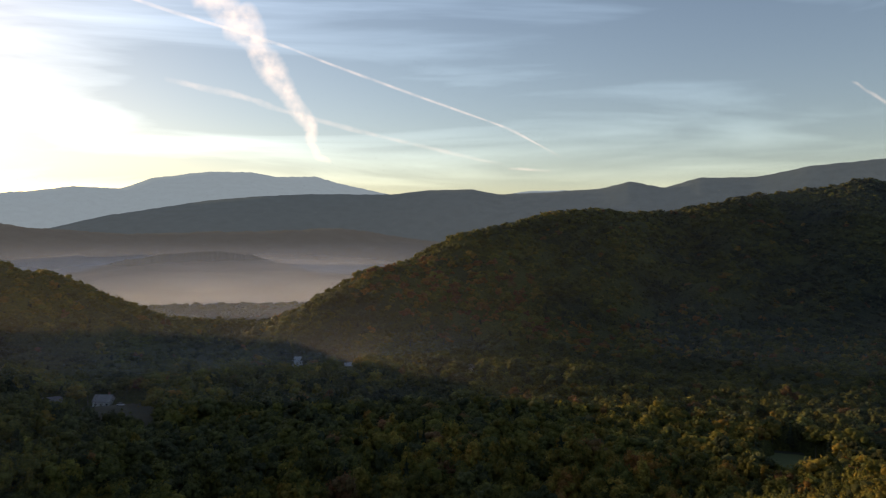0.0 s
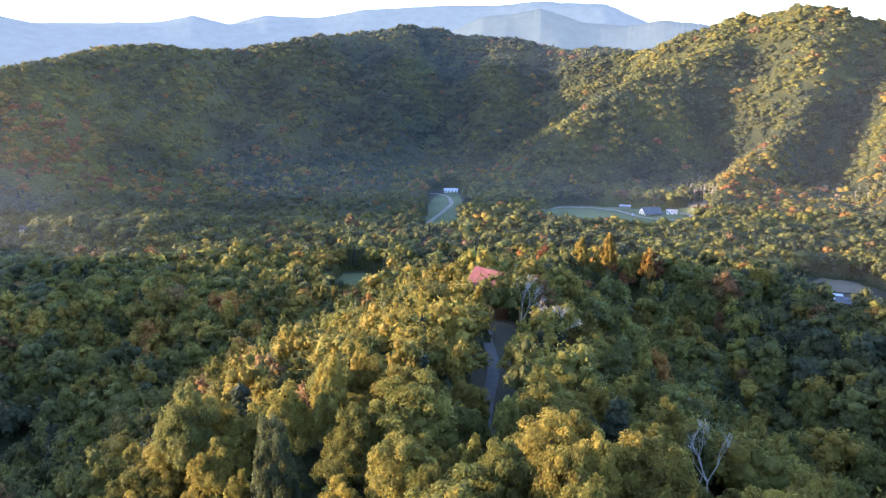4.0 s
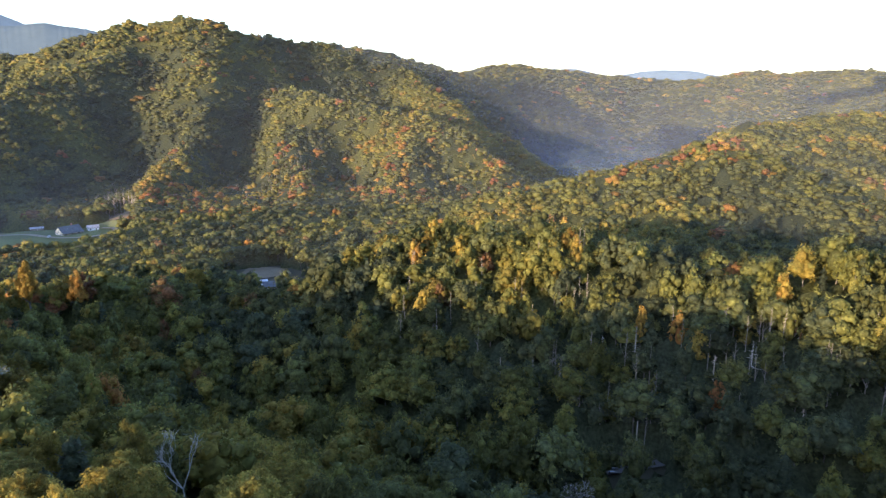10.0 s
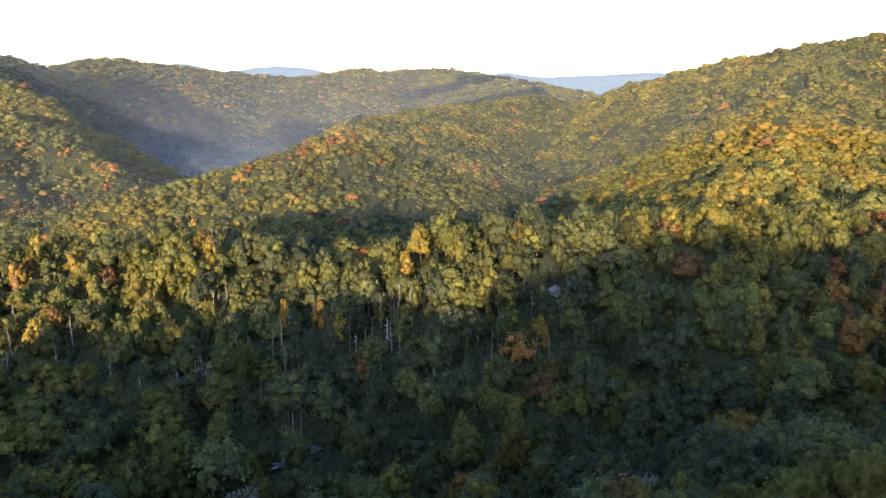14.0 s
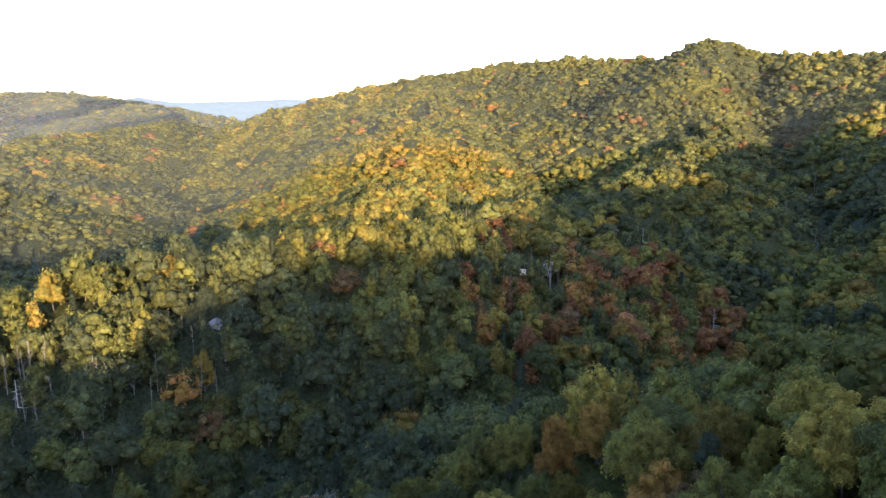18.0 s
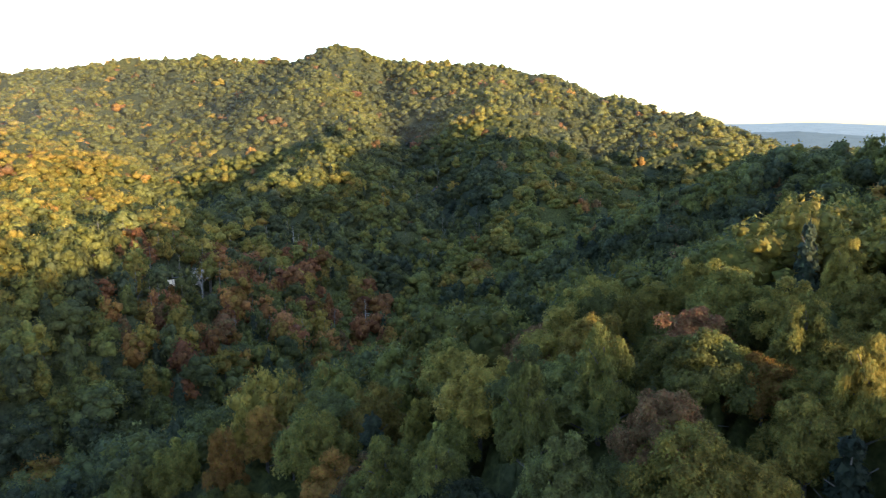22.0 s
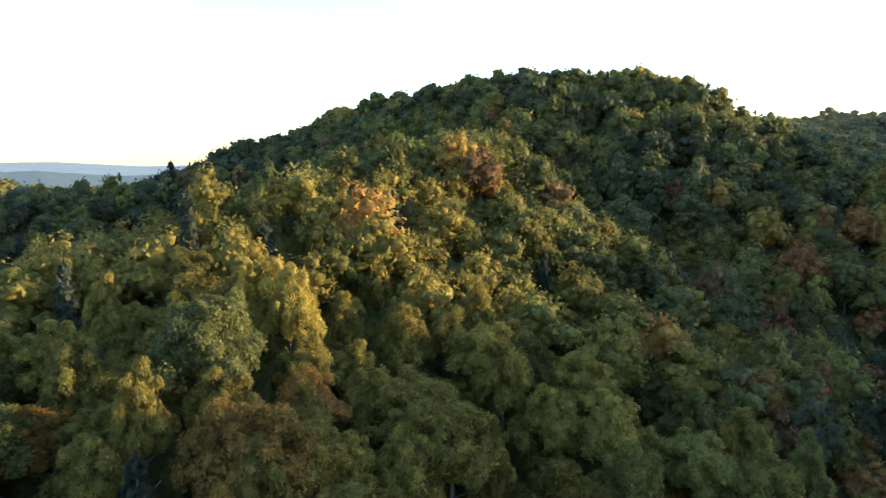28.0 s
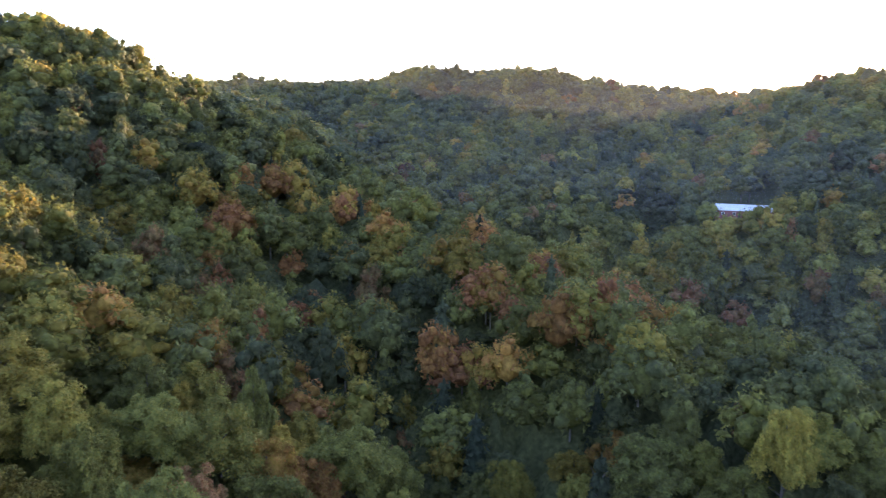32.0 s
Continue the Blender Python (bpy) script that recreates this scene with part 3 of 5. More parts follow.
# gold leaves, and sunlit slopes whose light is put into the leaf hue
SUNLIT_GOLD_STANDS = [patch(-30.5, 120, 50, 60), patch(-208.2, 135, 60, 70), patch(-40.5, 120, 70, 80), patch(-36.5, 200, 45, 70), patch(-136.1, 330, 70, 60), patch(-45.5, 330, 40, 40), patch(-60.2, 690, 60, 50), patch(-136.1, 560, 110, 150), patch(-126.2, 720, 120, 120)]
RUST_STANDS = [patch(-27.4, 690, 170, 90), patch(-73.9, 690, 130, 70), patch(-267.4, 190, 70, 60), patch(-261.4, 130, 50, 40), patch(-94.5, 600, 90, 60), patch(-40.5, 300, 60, 40)]
g_rust = np.random.default_rng(31)
# darker green stands; the shade of these slopes is put into the hue
SHADE_STANDS = [patch(-71.9, 1000, 170, 90), patch(-30.5, 1000, 330, 130), patch(-66, 300, 60, 70), patch(-87.6, 1150, 110, 180)]
RED_STANDS = [patch(-151.5, 275, 62, 75), patch(-62.1, 640, 70, 60), patch(-87.6, 640, 80, 60), patch(-0, 680, 90, 60), patch(-15.1, 640, 90, 40)]
g_forest = np.random.default_rng(11)
HZ_R = np.arange(20, 1900, 10.0)
HZ_A = np.radians(np.arange(0, 360, 0.5))
hr, ha = np.meshgrid(HZ_R, HZ_A, indexing="ij")
hz = (land(-np.sin(ha) * hr, np.cos(ha) * hr) + 2 - EYE) / hr
HORIZON = np.maximum.accumulate(hz, axis=0)


def in_view(x, y, top):
    """Whether a crown top stands clear of the nearer land, as seen from the middle of the plan."""
    r, a = np.hypot(x, y), np.arctan2(-x, y) % (2 * math.pi)
    i = np.clip(((r - 45) / 10).astype(int) - 2, 0, len(HZ_R) - 1)
    j = (a / radians(0.5)).astype(int) % len(HZ_A)
    return (top - EYE) / r > HORIZON[i, j] - 0.013


def plant(r0, r1, gap, keep_hidden):
    """Scattered stand positions between two distances, off the clearings: x, y, ground, height, crown radius, hue, kind."""
    n = int(2 * r1 / gap)
    i, j = np.meshgrid(np.arange(n), np.arange(n), indexing="ij")
    x = (i.ravel() + 0.5 * (j.ravel() % 2) + g_forest.uniform(-0.42, 0.42, n * n)) * gap - r1
    y = (j.ravel() + g_forest.uniform(-0.42, 0.42, n * n)) * gap - r1
    r = np.hypot(x, y)
    ok = (r >= r0) & (r < r1)
    x, y, r = x[ok], y[ok], r[ok]
    for c in CLEARINGS:
        out = ~inside(x, y, c, gap * 0.25)
        x, y, r = x[out], y[out], r[out]
    z = land(x, y)
    hgt = np.clip(g_forest.normal(16, 1, len(x)) + g_forest.normal(0, 1, len(x)) * np.where(r < 310, 2.8, 1.3), 10, 23)
    see = in_view(x, y, z + hgt) | (g_forest.random(len(x)) < keep_hidden)
    x, y, z, r, hgt = x[see], y[see], z[see], r[see], hgt[see]
    rad = gap * g_forest.uniform(0.56, 0.98, len(x)) * (hgt / 17) ** 0.5 * np.where(r > 480, 1.2, np.where(r > 310, 1.1, 1.0))
    hue = 0.38 - 0.05 * np.clip((r - 300) / 300, 0, 1) + 0.08 * ripple(x, y, 90, 21) + 0.07 * ripple(x, y, 380, 22) + g_forest.normal(0, 1, len(x)) * np.where(r < 480, 0.09, 0.05)
    for c in SUNLIT_GOLD_STANDS:
        hue = np.where(inside(x, y, c), np.minimum(hue + 0.08, 0.53), hue)
    for c in SHADE_STANDS:
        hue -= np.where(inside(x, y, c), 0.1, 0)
    # hollows go darker, swells yellower: partly shade put into the leaf hue
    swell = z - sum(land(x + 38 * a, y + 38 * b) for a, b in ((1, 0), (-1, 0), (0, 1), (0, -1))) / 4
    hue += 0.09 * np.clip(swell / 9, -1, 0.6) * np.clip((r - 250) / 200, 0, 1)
    red = np.zeros(len(x), bool)
    for c in RED_STANDS:
        red |= inside(x, y, c) & (g_forest.random(len(x)) < 0.55)
    for c in RUST_STANDS:
        red |= inside(x, y, c) & (g_rust.random(len(x)) < 0.24)
    hue = np.where(red, np.minimum(hue + g_forest.uniform(0.1, 0.48, len(x)), 0.82), hue)
    far_turn = g_forest.random(len(x))
    hue = np.where(far_turn < 0.016, g_forest.uniform(0.52, 0.72, len(x)), hue)
    hue = np.where(far_turn > 0.982, g_forest.uniform(0.92, 1.0, len(x)), hue)
    kind = np.where(g_forest.random(len(x)) < np.where(z < 60, 0.38, 0.2), 1, 0)
    pine = (g_forest.random(len(x)) < 0.045) & ~red
    kind = np.where(pine, 2, kind)
    hue = np.where(pine, g_forest.uniform(0.0, 0.12, len(x)), np.clip(hue, 0.08, 1))
    return np.stack([x, y, z, hgt, rad, hue, kind], 1)


def stand(name, label, trees, level, lobes, cards, size, trunks, solid=0.9):
    """One wood: every tree's crown of foliage and its trunk, joined."""
    vs, fs, hues, tones, start = [], [], [], [], 0
    for kind, shape in enumerate(("round", "tall", "pine")):
        for k in range(5):
            v, f = leaf_cloud(100 + kind * 10 + k, level, lobes, cards, size, shape, solid, 0.08 if lobes > 10 else 0.0)
            t = trees[(trees[:, 6] == kind) & (np.arange(len(trees)) % 5 == k)]
            if not len(t):
                continue
            turn = g_forest.uniform(0, 6.283, len(t))
            c, s = np.cos(turn)[:, None], np.sin(turn)[:, None]
            rad = (t[:, 4] * (0.72 if shape == "tall" else 0.7 if shape == "pine" else 1.0))[:, None]
            low = np.clip((np.hypot(t[:, 0], t[:, 1]) - 280) / 300, 0, 1)[:, None]
            up = t[:, 3][:, None] * (1 - 0.12 * low) * {"round": 0.37, "tall": 0.42, "pine": 0.31}[shape]
            mid = (t[:, 2] + t[:, 3] * {"round": 0.62, "tall": 0.57, "pine": 0.5}[shape])[:, None]
            x = t[:, 0][:, None] + rad * (v[None, :, 0] * c - v[None, :, 1] * s)
            y = t[:, 1][:, None] + rad * (v[None, :, 0] * s + v[None, :, 1] * c)
            vs.append(np.stack([x, y, mid + up * v[None, :, 2]], -1).reshape(-1, 3))
            fs.append((f[None] + (np.arange(len(t)) * len(v))[:, None, None]).reshape(-1, 3) + start)
            start += len(t) * len(v)
            hues.append(np.repeat(t[:, 5], len(f)))
            tones.append(np.repeat(np.clip(g_forest.normal(1.15 if trunks else 1.06, 0.22 if trunks else 0.12, len(t)), 0.65, 1.7), len(f)))
    ob = grow(name, np.concatenate(vs), np.concatenate(fs), M_LEAF, smooth=True)
    at = ob.data.attributes.new("leaf_hue", "FLOAT", "FACE")
    at.data.foreach_set("value", np.concatenate(hues).astype(np.float32))
    at = ob.data.attributes.new("leaf_tone", "FLOAT", "FACE")
    at.data.foreach_set("value", np.concatenate(tones).astype(np.float32))
    tagged(ob, label, "forest", kind="stuff")
    if trunks:
        n = len(trees)
        an = np.arange(4) * math.pi / 2
        low = np.stack([trees[:, 0, None] + np.cos(an) * 0.24, trees[:, 1, None] + np.sin(an) * 0.24, np.repeat(trees[:, 2, None] - 1, 4, 1)], -1)
        lean = g_forest.normal(0, 0.5, (n, 1))
        high = np.stack([trees[:, 0, None] + lean + np.cos(an) * 0.14, trees[:, 1, None] + np.sin(an) * 0.14, np.repeat((trees[:, 2] + trees[:, 3] * 0.75)[:, None], 4, 1)], -1)
        v = np.concatenate([low, high], 1).reshape(-1, 3)
        f = np.array([[0, 1, 5, 4], [1, 2, 6, 5], [2, 3, 7, 6], [3, 0, 4, 7]])
        tagged(grow("trunks", v, (np.arange(n)[:, None, None] * 8 + f).reshape(-1, 4), M_BARK, ob), "slim grey-brown tree trunks", kind="stuff")
    return ob


def split(trees):
    """Those in the open view from the middle of the plan, and those behind the land or straight below."""
    r = np.hypot(trees[:, 0], trees[:, 1])
    top = trees[:, 2] + trees[:, 3]
    see = ((EYE - top) / r < 0.68) & in_view(trees[:, 0], trees[:, 1], top)
    return trees[see], trees[~see]


def understory(name, label, r0, r1):
    """The closed lower canopy between the crowns: a lumpy layer of foliage that leaves the clearings open."""
    rr = np.concatenate([np.arange(r0, 290, 3.5), np.arange(290, 700, 9.0), np.arange(700, r1, 12.0)])
    aa = np.radians(np.arange(0, 360, 0.8))
    r, a = np.meshgrid(rr, aa, indexing="ij")
    r = r + g_forest.uniform(-1, 1, r.shape) * np.where(r < 290, 1, 3)
    x, y = -np.sin(a) * r, np.cos(a) * r
    open_here = np.zeros(x.shape, bool)
    for c in CLEARINGS:
        open_here |= inside(x, y, c, 4)
    z = land(x, y) + np.where(open_here, -3, 6.6 + 5.4 * np.clip((r - 230) / 300, 0, 1) + 1.5 * ripple(x, y, 23, 41) + g_forest.normal(0, 1.6, x.shape))
    q = sheet(len(rr), len(aa), True)[:, ::-1]
    ob = grow(name, np.stack([x, y, z], -1).reshape(-1, 3), q, M_LEAF, smooth=True)
    fx, fy = x.ravel()[q[:, 0]], y.ravel()[q[:, 0]]
    at = ob.data.attributes.new("leaf_hue", "FLOAT", "FACE")
    at.data.foreach_set("value", (0.27 + 0.08 * ripple(fx, fy, 90, 21) + 0.07 * ripple(fx, fy, 380, 22)).astype(np.float32))
    at = ob.data.attributes.new("leaf_tone", "FLOAT", "FACE")
    at.data.foreach_set("value", np.ones(len(q), np.float32))
    return tagged(ob, label, "understory", kind="stuff")


understory("woodland_understory", "green lower canopy closing the gaps between the crowns", 40, 1890)
near_trees, low_trees = split(plant(0, 210, 7.2, 1.0))
near_trees = near_trees[np.argsort(np.hypot(near_trees[:, 0], near_trees[:, 1]))]
single, near_trees = near_trees[:400], near_trees[400:]
mid_trees, low_mid = split(plant(210, 310, 6.6, 0.3))
stand("woodland_near", "mixed autumn wood of green and yellow broadleaf trees", near_trees, 1, 18, 520, 0.072, True, 0.75)
stand("woodland_middle", "autumn wood of green, gold and rust trees", mid_trees, 1, 13, 230, 0.1, True, 0.82)
stand("woodland_hollows", "shaded wood below the near ridge", np.concatenate([low_trees, low_mid]), 1, 6, 20, 0.2, False)
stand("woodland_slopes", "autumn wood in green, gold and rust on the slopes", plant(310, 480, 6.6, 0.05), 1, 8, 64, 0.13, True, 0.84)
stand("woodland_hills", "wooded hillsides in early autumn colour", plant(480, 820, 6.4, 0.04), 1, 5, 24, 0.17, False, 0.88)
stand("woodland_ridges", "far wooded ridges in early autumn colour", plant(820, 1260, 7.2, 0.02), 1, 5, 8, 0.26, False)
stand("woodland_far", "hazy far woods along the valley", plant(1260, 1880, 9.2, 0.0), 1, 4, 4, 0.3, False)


# open ground and slopes where slim leafless trees stand among the others: plan and how many
BARE_STANDS = [(patch(-61, 690, 75, 45), 170), (patch(-70, 700, 70, 40), 110), (patch(-54.5, 680, 22, 55), 90), (patch(-22, 660, 130, 45), 120), (patch(-98, 196, 45, 20), 36),
               (patch(-112, 205, 38, 22), 24), (patch(-150, 300, 60, 70), 70), (patch(-83, 250, 40, 30), 30), (patch(-165, 430, 40, 70), 50)]


def bare_stems(name, label, material):
    """Slim leafless trees: a thin stem each, with a fan of upright twigs over its upper half, joined."""
    g = np.random.default_rng(77)
    p = []
    for (px, py, a, w, l), n in BARE_STANDS:
        q, t = np.sqrt(g.random(n)), g.uniform(0, 6.283, n)
        u, v = w * q * np.cos(t), l * q * np.sin(t)
        p.append(np.stack([px + u * math.cos(a) - v * math.sin(a), py + u * math.sin(a) + v * math.cos(a)], 1))
    p = np.concatenate(p)
    z = land(p[:, 0], p[:, 1])
    h = g.uniform(14, 20, len(p))
    lo, hi, r0, r1 = [np.column_stack([p, z])], [np.column_stack([p + g.normal(0, 0.5, p.shape), z + h])], [np.full(len(p), 0.19)], [np.full(len(p), 0.04)]
    for k in range(12):
        s = g.uniform(0.42, 0.95, len(p))
        a, out = g.uniform(0, 6.283, len(p)), g.uniform(0.5, 2.3, len(p)) * (1.25 - s)
        b = lo[0] + (hi[0] - lo[0]) * s[:, None]
        lo.append(b)
        hi.append(b + np.stack([np.cos(a) * out, np.sin(a) * out, out * g.uniform(0.9, 1.8, len(p))], 1))
        r0.append(np.full(len(p), 0.09))
        r1.append(np.full(len(p), 0.03))
    lo, hi, r0, r1 = (np.concatenate(q) for q in (lo, hi, r0, r1))
    ring = np.array([[math.cos(k * 2.094), math.sin(k * 2.094), 0] for k in range(3)])
    v = np.concatenate([lo[:, None] + ring * r0[:, None, None], hi[:, None] + ring * r1[:, None, None]], 1).reshape(-1, 3)
    f = np.array([[0, 1, 4, 3], [1, 2, 5, 4], [2, 0, 3, 5]])
    return tagged(grow(name, v, (np.arange(len(lo))[:, None, None] * 6 + f).reshape(-1, 4), material), label, "bare trees", kind="stuff")


bare_stems("bare_stems", "slim pale leafless trees scattered through the lower slopes", M_GREYWOOD)


# ---- single trees on the near slopes ----
def part(name, bm, material, parent, label="", smooth=False):
    """Links a bmesh as one mesh object under a thing or a part."""
    me = bpy.data.meshes.new(name)
    bm.to_mesh(me)
    bm.free()
    me.materials.append(material)
    for f in me.polygons:
        f.use_smooth = smooth
    ob = new(name, me)
    ob.parent = parent
    if label:
        tagged(ob, label)
    return ob


def limb(bm, a, b, ra, rb, n=6):
    """A tapered round length of wood from a to b."""
    a, b = Vector(a), Vector(b)
    q = (b - a).to_track_quat("Z", "Y").to_matrix()
    rows = []
    for c, r in ((a, ra), (b, rb)):
        rows.append([bm.verts.new(c + q @ Vector((math.cos(k * 6.283 / n) * r, math.sin(k * 6.283 / n) * r, 0))) for k in range(n)])
    for k in range(n):
        bm.faces.new((rows[0][k], rows[0][(k + 1) % n], rows[1][(k + 1) % n], rows[1][k]))


def near_tree(seed, shape, label):
    """One tree 17 m high: a tapered trunk with limbs and a crown of leaf sprays."""
    g = random.Random(seed)
    tree = new({"pine": "pine_tree", "tall": "poplar_tree", "round": "broadleaf_tree"}[shape])
    bm = bmesh.new()
    limb(bm, (0, 0, -1.5), (0.1, 0, 6), 0.36, 0.27)
    limb(bm, (0.1, 0, 6), (0.0, 0.2, 15), 0.27, 0.07)
    for k in range(9):
        z = 6 + k * 0.85
        a = k * 2.4 + g.uniform(-0.4, 0.4)
        r = 3.4 - 0.2 * k
        limb(bm, (0.1, 0.05, z), (math.cos(a) * r, math.sin(a) * r, z + g.uniform(1.2, 2.6)), 0.13, 0.04, 4)
    part("trunk", bm, M_BARK, tree)
    v, f = leaf_cloud(seed, 1, 72, 24000, 0.03, shape, 0.52, 0.15) if shape != "pine" else leaf_cloud(seed, 2, 0, 3600, 0.08, shape)
    scale = {"round": (5.0, 6.2, 10.9), "tall": (3.7, 7.2, 9.9), "pine": (3.5, 5.2, 8.5)}[shape]
    grow("crown", v * [scale[0], scale[0], scale[1]] + [0, 0, scale[2]], f, M_LEAF_NEAR, tree, smooth=True)
    return tagged(tree, label, "tree", group="trees on the near slopes")


MODELS = [near_tree(200 + k, "round", "x") for k in range(5)] + [near_tree(210 + k, "tall", "x") for k in range(2)] + [near_tree(220, "pine", "x")]


def leaf_words(hue):
    for top, words in ((0.14, "dark green"), (0.33, "green"), (0.52, "yellow-green"), (0.66, "golden yellow"), (0.78, "orange"), (0.92, "rust-red")):
        if hue < top:
            return words
    return "brown, half-bare"


g_tone = random.Random(9)


def set_tree(model, x, y, z, height, wide, hue, turn, label=""):
    ob = copy_thing(model, pose(x, y, z, 0, 0, turn))
    ob.scale = (wide, wide, height / 17.0)
    for c in ob.children:
        c.color = (min(max(hue, 0), 1), min(max(g_tone.gauss(1.28, 0.24), 0.75), 1.9), 0, 1)
    pine = ob.name.startswith("pine")
    tagged(ob, label or (f"tall {leaf_words(hue)} pine standing in the wood" if pine else f"slender {leaf_words(hue)} autumn poplar in the wood" if ob.name.startswith("poplar") else f"{leaf_words(hue)} autumn broadleaf tree in the wood"))
    return ob


g_single = random.Random(5)
for x, y, z, hgt, rad, hue, kind in single:
    if any(math.hypot(x - spot(m, r)[0], y - spot(m, r)[1]) < 4.5 for m, r in ((-210.7, 88), (-216, 84), (-177.9, 98), (-167.6, 95), (-191.3, 84), (-259.2, 92))):
        continue
    model = MODELS[7] if kind == 2 else MODELS[5 + g_single.randrange(2)] if kind == 1 else MODELS[g_single.randrange(5)]
    set_tree(model, x, y, z, hgt, rad / 5.0 * g_single.uniform(0.82, 1.06), hue, g_single.uniform(0, 360))
# trees that stand out: yellow and orange poplars on the ridge, pines on the skyline, lone bright crowns
MARKED = [(6, -47.6, 298, 28, 1.2, 0.61, "tall golden poplar standing above the ridge wood"), (6, -45.4, 298, 24, 1.15, 0.56, "yellow-orange poplar on the ridge"),
          (5, -50.7, 300, 24, 1.0, 0.66, "slender orange poplar on the ridge"), (1, -49.3, 302, 13, 0.8, 0.87, "dark red maple below the golden poplar"),
          (2, -59.1, 326, 19, 1.1, 0.52, "yellow-green tree at the ridge's end"), (7, -200.9, 298, 28, 1.1, 0.02, "tall dark pine on the hill's shoulder"),
          (7, -196.6, 300, 19, 0.9, 0.03, "dark pine on the hill's shoulder"), (7, 9.7, 480, 24, 1.1, 0.05, "tall dark pine rising from the valley"),
          (7, 20, 455, 22, 1.0, 0.05, "tall dark pine beside the valley houses"), (5, -117.3, 196, 17, 1.1, 0.6, "pointed yellow tree in the dark wood"),
          (5, -102, 186, 15, 0.75, 0.78, "slender orange tree by the hollow road"), (5, -95.7, 214, 19, 0.6, 0.62, "slender pale gold tree on a long trunk"),
          (0, -115.4, 240, 17, 1.15, 0.60, "broad golden crown at the sunlit wood's edge"), (1, -210.7, 88, 16, 0.95, 0.68, "orange-gold maple on the near slope"),
          (2, -216, 84, 10, 0.6, 0.80, "small bright orange maple"), (3, -177.9, 98, 17, 1.0, 0.58, "yellow tree glowing on the near spur"),
          (4, -167.6, 95, 16, 1.05, 0.36, "broad green tree on the near spur"), (0, -191.3, 84, 13, 0.75, 0.66, "small orange tree on the near slope"),
          (3, -259.2, 92, 15, 0.8, 0.46, "bright yellow-green tree on the shaded slope"), (5, -203.2, 292, 18, 0.9, 0.88, "dark red tree beside the skyline pine")]
for k, az, d, hgt, wide, hue, words in MARKED:
    x, y = spot(az, d)
    set_tree(MODELS[k], x, y, float(land(np.array([x]), np.array([y]))[0]), hgt, wide, hue, az * 7, words)
for model in MODELS:
    for o in (*model.children_recursive, model):
        bpy.data.objects.remove(o)


# ---- mist in the valleys ----
def mist(az, d, z, across, along, high, thick, tone=(0.72, 0.76, 0.84)):
    """A low bank of mist: a soft dome that thins out towards its top."""
    n, m = 14, 64
    a = np.linspace(0, 6.283, m + 1)[:-1]
    v = []
    for k in range(n):
        e = k / (n - 1) * 1.55
        r = math.cos(e) * (1 + 0.1 * np.sin(2 * a + d) + 0.07 * np.sin(5 * a + az))
        v.append(np.stack([np.cos(a) * r, np.sin(a) * r, np.full(m, math.sin(e))], 1))
    ob = grow("valley_mist", np.concatenate(v), sheet(n, m, True), mist_veil("mist", thick, tone), smooth=True)
    x, y = spot(az, d)
    ob.matrix_world = pose(x, y, z, 0, 0, az) @ Matrix.Diagonal((across, along, high, 1))
    tagged(ob, "thin pale morning mist lying in the valley", "mist", kind="stuff")


mist(18, 1420, 10, 800, 420, 115, 0.7)
mist(14, 980, 10, 330, 170, 84, 0.3)
mist(16, 680, 10, 290, 210, 62, 0.1)
# the dark blue tone puts the valley's shade into this bank's colour
mist(-91.6, 1160, 15, 330, 330, 66, 0.2, (0.34, 0.46, 0.64))
mist(-34.5, 790, 8, 460, 200, 75, 0.03)
# added to lighten the slope near the sun, for glare as well as haze
mist(-293.7, 330, 20, 300, 110, 150, 0.025, (0.8, 0.78, 0.76))
mist(-101.4, 1300, 10, 520, 330, 190, 0.05, (0.52, 0.62, 0.8))


def haze_arc(radius, az0, az1, top, thick, tone):
    """Thin lit air between the hills: a wide curved layer that fades out at its ends and towards its top."""
    m, n, l = nodes_of("thin_haze")
    out, df, tl, ms, tp, mx, at = (n.new("ShaderNode" + k) for k in ("OutputMaterial", "BsdfDiffuse", "BsdfTranslucent", "MixShader", "BsdfTransparent", "MixShader", "Attribute"))
    at.attribute_name = "veil"
    for s in (df, tl):
        s.inputs["Color"].default_value = (*tone, 1)
    ms.inputs["Fac"].default_value = 0.5
    l.new(df.outputs["BSDF"], ms.inputs[1])
    l.new(tl.outputs["BSDF"], ms.inputs[2])
    l.new(at.outputs["Fac"], mx.inputs["Fac"])
    l.new(tp.outputs["BSDF"], mx.inputs[1])
    l.new(ms.outputs["Shader"], mx.inputs[2])
    l.new(mx.outputs["Shader"], out.inputs["Surface"])
    a = np.linspace(az0, az1, 90)
    ends = np.clip(np.minimum(a - a.min(), a.max() - a) / 22, 0, 1)
    ends = ends * ends * (3 - 2 * ends)
    v, dens = [], []
    for k in range(12):
        h = k / 11
        v.append(np.stack([-np.sin(np.radians(a)) * radius, np.cos(np.radians(a)) * radius, np.full(90, 5 + top * h)], 1))
        q = min(max((1 - h) / 0.6, 0), 1)
        dens.append(thick * ends * q * q * (3 - 2 * q))
    ob = grow("morning_haze", np.concatenate(v), sheet(12, 90), m, smooth=True)
    veil = ob.data.attributes.new("veil", "FLOAT", "POINT")
    veil.data.foreach_set("value", np.concatenate(dens).astype(np.float32))
    tagged(ob, "thin bluish morning haze between the hills", "haze", kind="stuff")


haze_arc(400, 14, -130, 240, 0.014, (0.66, 0.70, 0.80))
haze_arc(600, 2, -150, 260, 0.014, (0.56, 0.65, 0.86))
